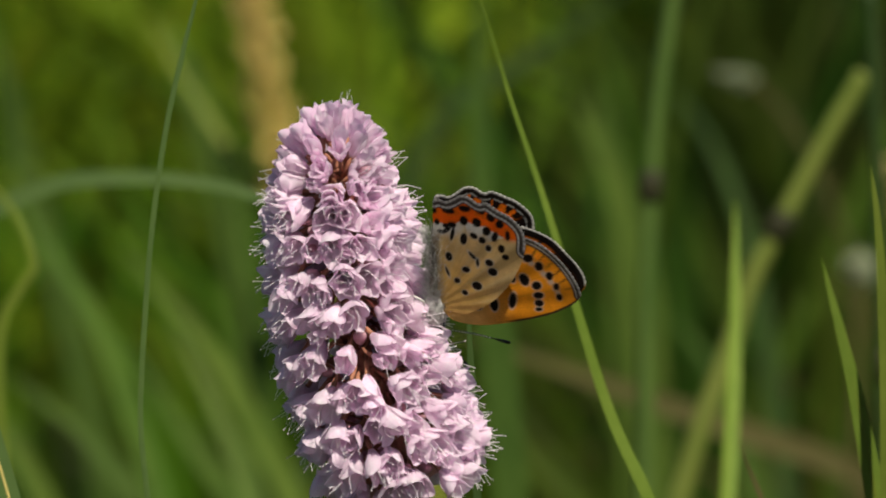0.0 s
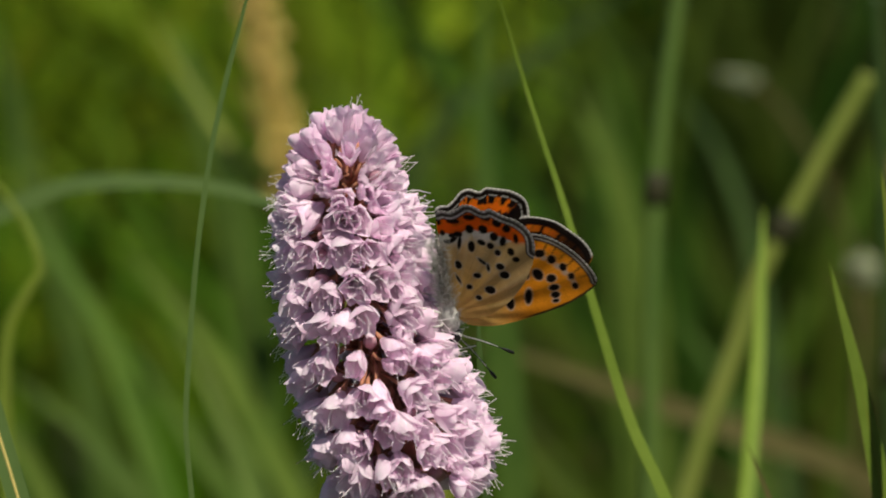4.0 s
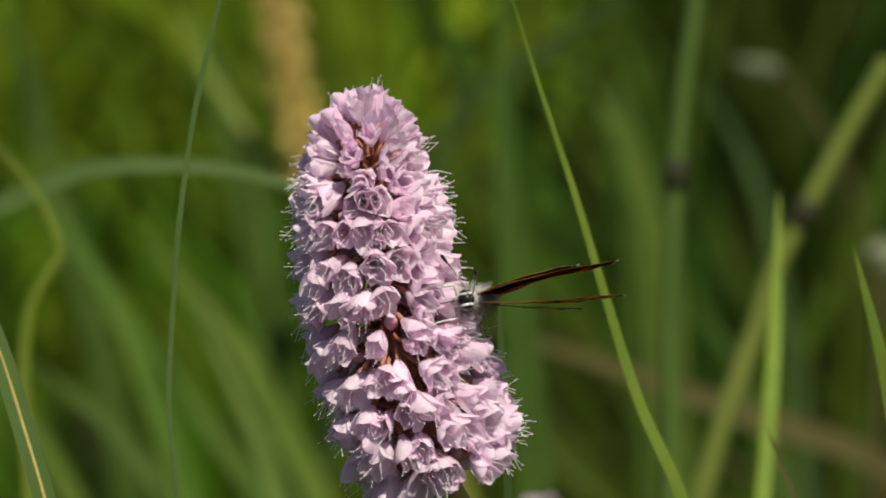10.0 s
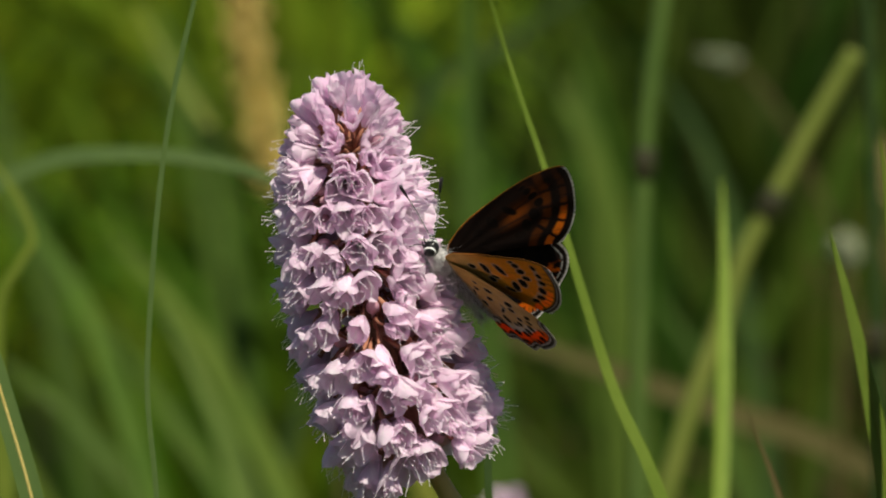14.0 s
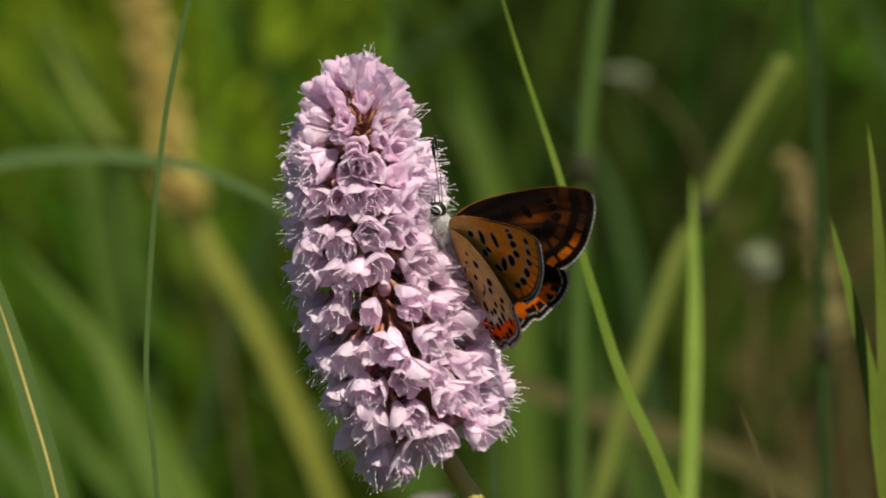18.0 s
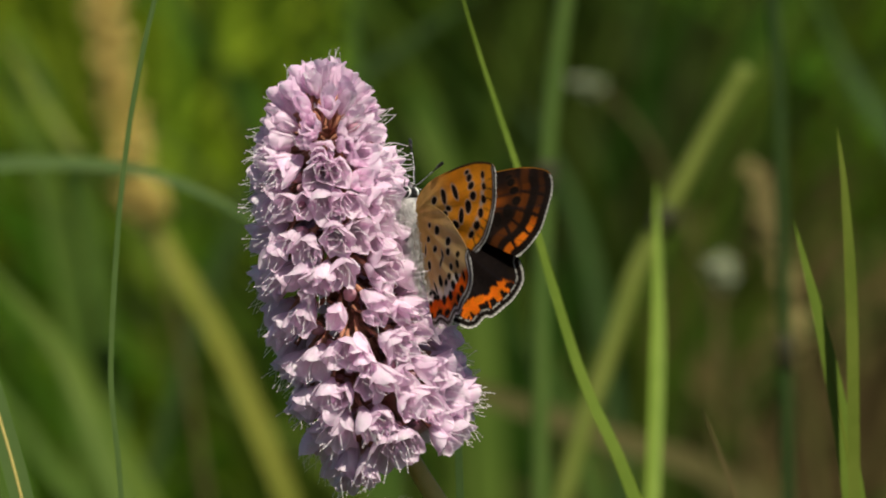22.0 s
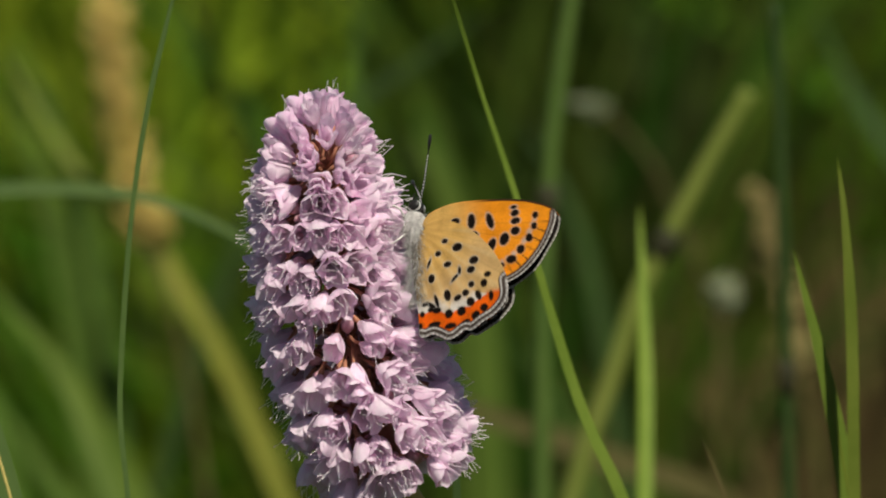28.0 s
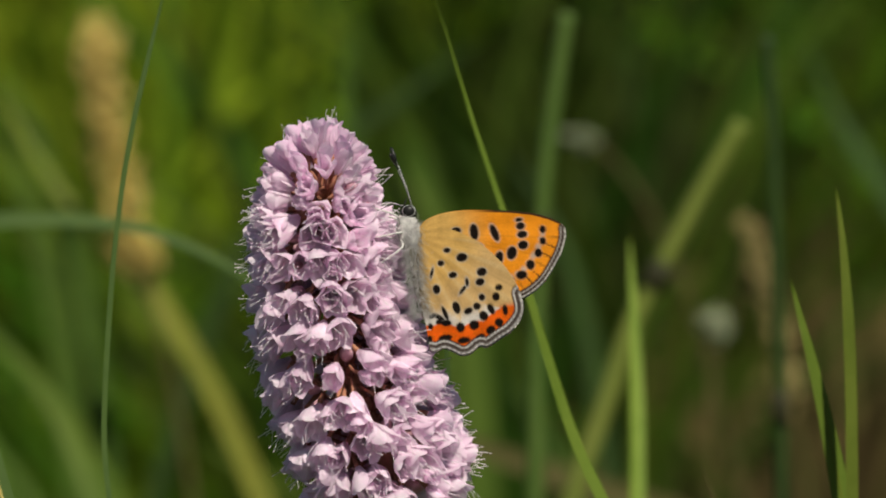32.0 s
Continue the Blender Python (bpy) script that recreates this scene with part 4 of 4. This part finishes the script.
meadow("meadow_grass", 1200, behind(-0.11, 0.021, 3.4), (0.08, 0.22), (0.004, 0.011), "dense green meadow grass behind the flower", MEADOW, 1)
meadow("meadow_grass", 900, behind(0.046, 0.13), (0.16, 0.5), (0.004, 0.011), "dense green meadow grass beside the darker grass", MEADOW, 14)
# sunlit and shaded patches, made by the blades' own lighter and darker colour
meadow("meadow_grass", 2400, behind(-0.11, 0.018, 4.2), (0.22, 0.52), (0.005, 0.012), "meadow grass behind the flower, coloured yellow-green as a sunlit patch", MEADOW_LIT, 21)
meadow("meadow_grass", 700, behind(0.021, 0.046), (0.16, 0.45), (0.004, 0.010), "meadow grass behind the flower, coloured deep green as a shaded patch", MEADOW_SHADE, 33)
meadow("meadow_grass", 160, behind(-0.055, -0.022), (0.08, 0.2), (0.004, 0.010), "grass low in the meadow, coloured deep green as shade", MEADOW_SHADE, 35)


def far_bright(rnd, n):
    y = rnd.uniform(4.8, 7.3, 220)
    x = y * rnd.uniform(-0.07, 0.021, 220)
    pick = rnd.randint(0, 220, n)
    return x[pick] + rnd.normal(0, 0.06, n), y[pick] + rnd.normal(0, 0.08, n)


def right_shade(rnd, n):
    y = rnd.uniform(3.6, 6.4, n)
    return y * rnd.uniform(0.024, 0.044, n), y


# the sunlit far patch is again put into the blade colour
meadow("meadow_grass", 3600, far_bright, (0.1, 0.28), (0.005, 0.012), "grass far behind the flower, coloured yellow-green as a sunlit patch", MEADOW_LIT, 61)
# shade on the right, added as dark-coloured blades
meadow("sedge", 700, right_shade, (0.08, 0.26), (0.005, 0.012), "grass beside the seed heads, coloured dark as shade", SHADE_GRASS, 62)


def shaded(rnd, n):
    y = rnd.uniform(4.4, 7.2, n)
    return y * rnd.uniform(0.022, 0.05, n), y


def far_shade(rnd, n):
    y = rnd.uniform(6.2, 8.6, n)
    return y * rnd.uniform(0.018, 0.042, n), y


# more blades whose dark colour gives the shade at the far right
meadow("sedge", 450, far_shade, (0.12, 0.34), (0.005, 0.012), "grass at the far end of the meadow, coloured dark as shade", SHADE_GRASS, 8)
def low_corner(rnd, n):
    y = rnd.uniform(3.2, 4.8, n)
    return y * rnd.uniform(0.036, 0.066, n), y


meadow("meadow_grass", 300, behind(0.046, 0.075, 3.2), (0.06, 0.26), (0.004, 0.010), "green grass among brown dead stalks", MEADOW, 52)
meadow("thatch", 700, low_corner, (0.05, 0.16), (0.004, 0.010), "brown dead grass beside the darker grass", THATCH, 51)
# dark-coloured blades for the shaded middle of the right side
meadow("sedge", 900, shaded, (0.1, 0.34), (0.005, 0.012), "grass on the right of the meadow, coloured dark as shade", SHADE_GRASS, 7)
meadow("meadow_grass", 9000, around, (0.1, 0.42), (0.004, 0.010), "green meadow grass all around", MEADOW, 2)


# ---- what moves ----
def motions():
    # time; place in millimetres; turn; opening of the left and right wings; the forewings' swing; how far the hindwings open more
    flight = [
        (0, 0.13, 993.2, 377.42, 93.2, 71.4, 81.6, 2, 5.7, 3.8, 5.1),
        (0.5, 0.01, 993.21, 377.51, 90.7, 70.8, 82.6, 1.4, 5.6, 3.7, 5),
        (1, 0.05, 993.22, 377.57, 84.3, 72.4, 78.6, 0.8, 5.1, 3.8, 5.4),
        (1.5, 0.05, 993.23, 377.46, 85.6, 70.2, 79.8, 0.8, 5.7, 3.6, 6.1),
        (2, 0.17, 993.24, 377.44, 80.2, 69.1, 77.5, 0.8, 5.4, 3.7, 7.4),
        (2.5, 0.16, 993.27, 377.34, 82.8, 69.4, 82.3, 1.6, 6.6, 3.5, 8),
        (3, 0.58, 993.33, 377.46, 64.4, 66.8, 67.5, 5.8, 7.2, 3.7, 9.1),
        (3.5, 0.42, 993.41, 377.32, 69.6, 65.6, 73.8, 6.4, 9.2, 3.6, 10),
        (5.5, 1.47, 993.84, 377.16, 39.2, 62.2, 44.8, 5.6, 18.3, 2.1, 11.3),
        (6, 1.8, 993.91, 376.62, 44.2, 60, 53.8, 5, 19.5, 0.8, 12),
        (6.5, 1.81, 993.93, 376.63, 46.9, 61.7, 53.2, 6.8, 16.1, 0.9, 10.5),
        (7, 2.48, 993.81, 374.91, 64.4, 59.1, 54.2, 6.8, 16.2, 0.1, 8.8),
        (7.5, 2.4, 993.58, 374.88, 30.5, 68.3, 15.7, 11.2, 15, -2.3, 8.6),
        (8, 2.15, 993.27, 375.23, -50.3, 71, -68.9, 12.9, 11.9, -2.7, 7.8),
        (8.5, 2.28, 992.82, 376.18, -76, 42.3, -89.9, 0.9, -2.1, -0.9, 5.6),
        (9, 2.31, 992.47, 377.23, -78.9, 14.1, -93.9, 3.2, 2.0, 0.4, 3.0),
        (9.5, 1.26, 992.14, 376.58, -78.0, 9.5, -109.5, 4.3, 2.8, -0.9, 2.9),
        (10, 0.41, 991.89, 376.90, -78.6, -6.3, -101.4, 7.6, 3.9, -2.1, 4.1),
        (10.5, 1.38, 991.69, 377.27, -77.4, -10.6, -126.1, 14.4, 9.9, -1.8, 7.3),
        (11, 0.84, 991.56, 377.78, -75.1, -24.9, -127.6, 20.4, 19.1, -2.7, 10.8),
        (11.5, 0.5, 991.48, 377.72, -84.6, -29.5, -127, 19, 17.4, -2.7, 10.2),
        (12, -0.26, 991.46, 378.46, -73.9, -35.7, -136.7, 18.4, 21.8, -3.5, 10),
        (12.5, -0.22, 991.45, 378.81, -73.5, -40.7, -132.5, 24.6, 30.2, -5.2, 9),
        (13, -0.76, 991.45, 379.18, -66.9, -41.2, -140.2, 22.8, 27.9, -7.1, 7.1),
        (13.5, -0.68, 991.43, 379.13, -63.2, -46.3, -142.3, 21.9, 32.4, -6.9, 8.3),
        (14, -0.58, 991.43, 379.18, -67.9, -42.2, -137.6, 21.5, 34, -7.7, 7.3),
        (14.5, 0.07, 991.46, 378.98, -67.2, -49.6, -137.5, 23.1, 36.3, -7.8, 9.4),
        (15, -1.04, 991.55, 378.8, -65.5, -44.3, -146, 11.9, 19.2, -8.1, 8.7),
        (15.5, -1.23, 991.71, 378.91, -62.5, -49.8, -148, 15.2, 23.6, -7.9, 10),
        (17.5, -0.99, 992.58, 380.63, -12.1, -74.9, 155.7, 20.9, 21.8, -5.8, 6.3),
        (18, -1.47, 992.79, 380.4, -67.1, -67.2, -145.4, 22.2, 22.2, -4.7, 8.9),
        (18.5, -1.45, 993.06, 382.24, -7.2, -76.7, 157.5, 15.4, 16.5, -5.8, 5.5),
        (19, -1.52, 993.25, 382.96, -13.6, -72.6, 171.3, 8.7, 12.5, -4.3, 4),
        (19.5, -1.63, 993.35, 382.87, -10.2, -71.9, 166.1, 6.5, 9.9, -4, 3.3),
        (20, -1.57, 993.41, 382.87, -7.6, -73.9, 162.2, 3.6, 7.9, -3.6, 3.7),
        (20.5, -1.79, 993.44, 382.88, -28.6, -68.2, 169, 17.1, 19.6, -5.5, 9.1),
        (21, -1.48, 993.45, 383.09, -20.5, -71.8, 159, 21.6, 28.5, -6.4, 11.6),
        (21.5, -1.4, 993.44, 382.92, 10.2, -72.1, 122.9, 19.1, 25.9, -6.2, 8.8),
        (22, -1.27, 993.42, 382.42, 18.5, -68.5, 117.3, 13, 18.3, -6.5, 4.8),
        (22.5, -1.29, 993.4, 382.14, 27.2, -69, 114.7, 6.9, 10.7, -6.9, 2.6),
        (23, -0.95, 993.39, 381.98, 42.2, -72.4, 105.2, 7, 9.4, -6.6, 0.8),
        (23.5, -1.2, 993.39, 382.19, 34.9, -69, 118.9, 5.3, 7.5, -4.9, 0.8),
        (24, -0.87, 993.39, 382.03, 43.8, -73.6, 113.9, 4, 5.8, -3.2, 0.7),
        (24.5, -1.03, 993.4, 382.32, 47.5, -64.7, 107.7, 5.1, 5.3, -3.3, 1.7),
        (25, -0.56, 993.4, 382.11, 67, -58.3, 92.6, 2.5, 5.1, -3.5, 2.3),
        (25.5, -0.15, 993.42, 382.32, 83.4, -52.9, 77.4, 0.3, 4.4, -3.7, 2.3),
        (27.5, -0.28, 993.51, 383.06, 71.1, -59.1, 84.6, 1.1, 0.8, -1.8, -0.3),
        (28, -0.55, 993.56, 383.97, 63.9, -63.3, 91.7, 1.3, 0.2, -1.5, -0),
        (28.5, -0.33, 993.58, 384.2, 84, -74.2, 72.6, 1.3, 0.2, -1, -0),
        (29, -0.63, 993.61, 384.88, 51.1, -71.1, 106.5, 1.8, 0.6, -4.1, 0.6),
        (29.5, -0.9, 993.64, 385.41, 53.4, -71.2, 107.6, 0.7, 1.1, -4.2, -0.4),
        (30, -0.75, 993.66, 385.87, 55, -70.8, 109.8, 0, 1.8, -3.7, -1.6),
        (30.5, -0.71, 993.67, 386.42, 64.2, -68.4, 104, -0.2, 2.7, -3, -1.1),
        (31, -0.68, 993.68, 386.33, 66.2, -72.5, 103.3, 1, 3.6, -1.5, -0.4),
        (31.5, -0.87, 993.68, 386.28, 57.1, -76.4, 118.4, 0.6, 4.3, -0.6, 0.4),
        (32, -0.92, 993.68, 386.26, 53.4, -76.6, 125.8, 0.5, 4.9, -0.2, 0.8),
    ]
    walk(butterfly, [(t, pose(x / 1000, y / 1000, z / 1000, a, b, c)) for t, x, y, z, a, b, c, *_ in flight])
    for wing, side, fore in zip(wings, (1, 1, -1, -1), (True, False, True, False)):
        rows = []
        for t, *_, left, right, swing, spread in flight:
            opened = (left if side > 0 else right) + (0 if fore else spread)
            hinge = pose(0, side * (0.00035 if fore else 0.00047), 0, -side * opened)
            rows.append((t, hinge @ pose(0, 0, 0, 0, -swing, 0) if fore else hinge))
        walk(wing, rows)
    # the antennae: time, then degrees towards the back and to the side of the left and of the right one
    feel = ((0, 72, 0, 16, 50), (1, 72, 0, 16, 56), (2, 68, 0, 16, 48), (3, 60, 0, 28, 32), (6, 30, 0, 8, 40), (7, 20, 0, -12, 48), (8, 20, 0, 36, 0), (8.5, 20, 0, 24, 24), (9, 20, -20, 4, 60),
            (10, 20, -40, -8, -20), (10.5, 16, -64, 0, -20), (11, 12, -70, 0, 0), (12, 28, -70, 0, 0), (13, 20, -45, 0, 0), (14, 24, -68, 0, 0), (15, 28, -48, 0, 0), (18, 16, -16, 5, 0), (19, 20, 16, 0, 0),
            (20, 56, -8, -40, -24), (21, 60, 20, -25, -10), (21.5, 80, 0, -24, -8), (22, 86, 0, -16, -8), (23, 80, 8, -16, -16), (24, 40, 40, 0, -16), (25, 16, -16, -5, 0), (27.5, 40, -30, -12, 24),
            (28, 20, 0, -24, -24), (29, 24, 50, -24, -8), (30, 28, 44, -10, 0), (31, -12, -50, -10, 0), (32, -12, 24, -10, 0))
    for k, feeler in enumerate(feelers):
        home = feeler.location.copy()
        walk(feeler, [(row[0], pose(*home, 0, -row[1 + 2 * k], row[2 + 2 * k])) for row in feel])
    # the fly darts past twice: time and place in millimetres
    walk(fly, [(t, pose(x / 1000, y / 1000, z / 1000, 0, 20, 160)) for t, x, y, z in (
        (0, 65.8, 1073.1, 363.0), (19.8, 65.8, 1073.1, 363.0), (19.9, 55.3, 1053.6, 367.2), (20, 35.5, 1054.3, 371.3), (20.1, 17.6, 1055.7, 383.0), (20.2, 15.1, 1053.6, 356.9), (20.4, 25.7, 1050.9, 326.6), (21, 70.5, 1072.5, 359.7), (28.2, 70.5, 1072.5, 359.7), (28.3, 33.1, 1051.7, 338.8), (28.4, 20.2, 1054.2, 365.3), (28.5, 13.0, 1056.0, 385.9), (28.6, 18.1, 1054.8, 372.5), (28.7, 16.0, 1052.6, 344.7), (28.8, 7.5, 1053.0, 346.2), (28.9, 8.6, 1054.3, 362.5), (29, 15.7, 1054.4, 366.3), (29.1, 19.8, 1054.8, 372.7), (29.2, 20.6, 1054.8, 373.9), (29.3, 67.8, 1055.7, 398.0), (32, 67.8, 1055.7, 398.0))])
    # single grasses sway in the wind: time and degrees to the right
    def sway(plant, rows):
        home = plant.location.copy()
        walk(plant, [(t, pose(*home, 0, lean, 0)) for t, lean in rows])

    sway(thin_blade, ((0, -0.01), (0.5, 0.10), (1, 0.12), (1.5, 0.33), (2, 0.15), (2.5, 0.16), (3, 0.3), (3.5, 0.5), (5.5, 0.62), (6, 0.01), (6.5, 0.04), (7, 0.53), (7.5, 0.25), (8, -0.07), (8.5, 0.03), (9, -0.19), (9.5, -0.09), (10, -0.04), (10.5, -0.06), (11, 0.01), (11.5, -0.20), (12, -0.17), (12.5, -0.14), (13, -0.06), (13.5, -0.10), (14, -0.07), (14.5, -0.02), (15, -0.01), (15.5, 0.02), (17.5, -0.15), (18, -0.15), (18.5, -0.10), (19, -0.11), (19.5, -0.05), (20, -0.05), (20.5, -0.20), (21, 0.13), (21.5, -0.17), (22, -0.16), (22.5, -0.13), (23, -0.02), (23.5, 0.5), (24, 1.1), (25, 1.35), (25.5, 1.1), (27.5, -0.11), (28, 0.02), (28.5, 0.15), (29, 0.72), (29.5, 0.45), (30, -0.04), (30.5, -0.05), (31, -0.19), (31.5, -0.27), (32, -0.21)))
    sway(slant_blade, ((0, -0.02), (0.5, -0.03), (1, 0.07), (1.5, 0.02), (2, 0.07), (2.5, 0.06), (3, 0.09), (3.5, 0.17), (5.5, 0.02), (6, 0.08), (6.5, 0.01), (7, 0.16), (7.5, -0.08), (8, -0.05), (8.5, -0.10), (9, -0.01), (9.5, -0.09), (10, -0.04), (10.5, -0.03), (11, -0.00), (11.5, -0.07), (12, -0.07), (12.5, -0.07), (13, -0.14), (13.5, -0.14), (14, -0.12), (14.5, -0.11), (15, -0.10), (15.5, -0.14), (17.5, 0.08), (18, 0.08), (18.5, 0.03), (19, 0.05), (19.5, 0.07), (20, -0.00), (20.5, -0.04), (21, 0.05), (21.5, 0.01), (22, 0.04), (22.5, 0.06), (23, 0.00), (23.5, 0.20), (24, 0.58), (24.5, 0.4), (25, 0.42), (25.5, 0.22), (27.5, 0.06), (28, 0.05), (28.5, 0.04), (29, 0.36), (29.5, 0.26), (30, 0.09), (30.5, 0.03), (31, -0.03), (31.5, -0.01), (32, -0.04)))
    sway(edge_blade, ((0, 0.01), (0.5, 0.01), (1, -0.01), (1.5, -0.01), (2, -0.01), (2.5, 0.09), (3, 0.04), (3.5, 0.00), (5.5, -0.02), (8.5, -0.08), (9, 0.02), (9.5, 0.04), (10, 0.04), (10.5, 0.02), (11, 0.02), (11.5, 0.02), (12, 0.05), (12.5, 0.03), (13, -0.01), (13.5, -0.00), (14, 0.01), (14.5, 0.03), (15, 0.03), (15.5, 0.00), (17.5, 0.08), (18, 0.06), (18.5, 0.03), (19, 0.06), (19.5, 0.08), (20, 0.08), (20.5, 0.06), (21, 0.10), (21.5, 0.07), (22, 0.05), (22.5, 0.05), (23, 0.02), (23.5, 0.03), (24, 0.19), (24.5, 0.18), (25, 0.18), (25.5, 0.13), (27.5, 0.04), (28, 0.07), (28.5, 0.10), (29, 0.11), (29.5, 0.20), (30, 0.18), (30.5, 0.06), (31, 0.05), (31.5, 0.04), (32, 0.06)))
    sway(rear_blade, ((0, -0.00), (0.5, -0.02), (1, -0.01), (1.5, -0.03), (2, -0.01), (8, 0.03), (8.5, 0.00), (9, 0.04), (17.5, -0.10), (18, -0.15), (18.5, -0.16), (19, -0.12), (19.5, -0.11), (20, -0.07), (20.5, -0.09), (21, -0.07), (21.5, -0.07), (22, -0.07), (22.5, -0.10), (23, -0.11), (23.5, -0.07), (24, -0.11), (24.5, -0.12), (25, -0.11), (25.5, -0.07), (27.5, -0.06), (28, -0.04), (28.5, -0.01), (29, -0.01), (29.5, -0.00), (30, 0.01), (30.5, -0.03), (31, -0.01), (31.5, -0.00), (32, -0.03)))
    sway(dry_blade, ((0, 0.02), (0.5, -0.04), (1, 0.04), (9, 0.04), (9.5, -0.02), (10, 0.01), (17.5, 0.08), (18, 0.08), (18.5, 0.04), (19, 0.07), (19.5, 0.08), (20, 0.07), (20.5, 0.06), (21, 0.08), (21.5, 0.07), (22, 0.08), (22.5, 0.06), (23, 0.01), (27.5, 0.09), (28, 0.10), (28.5, 0.14), (32, 0.14)))
    # the long leaf swings and rights itself in the later gusts: time and degrees to the right
    home = swing_leaf.location.copy()
    walk(swing_leaf, [(t, pose(*home, -27 if t < 23 else min(0, -27 + 2.2 * max(lean, 0)), lean, 0)) for t, lean in (
        (0, 0.00), (1, 0.50), (2, 1.25), (3, 2.50), (3.5, 2.50), (5.5, 0.75), (6, 11.75), (6.5, 7.50), (7, 7.00), (7.5, 1.25), (8, 9.50), (8.5, 6.50), (9, 2.50), (10, 1.75), (11, 0.75), (12, -1.25), (13, -0.50), (14, -1.25), (15, 3.25), (15.5, -0.50), (17.5, 1.25), (18, -0.25), (19, -1.25), (20, -0.50), (21, -2.75), (22, -0.25), (23, 1.25), (23.5, 12.5), (24, 13.5), (24.5, 12.5), (25, 11.3), (25.5, 9.5), (27.5, -1.50), (28, -2.00), (29, 11.0), (29.3, 11.2), (30, 10.1), (30.3, 2.25), (30.6, -2.75), (31, -2.25), (32, -2.50))])


motions()
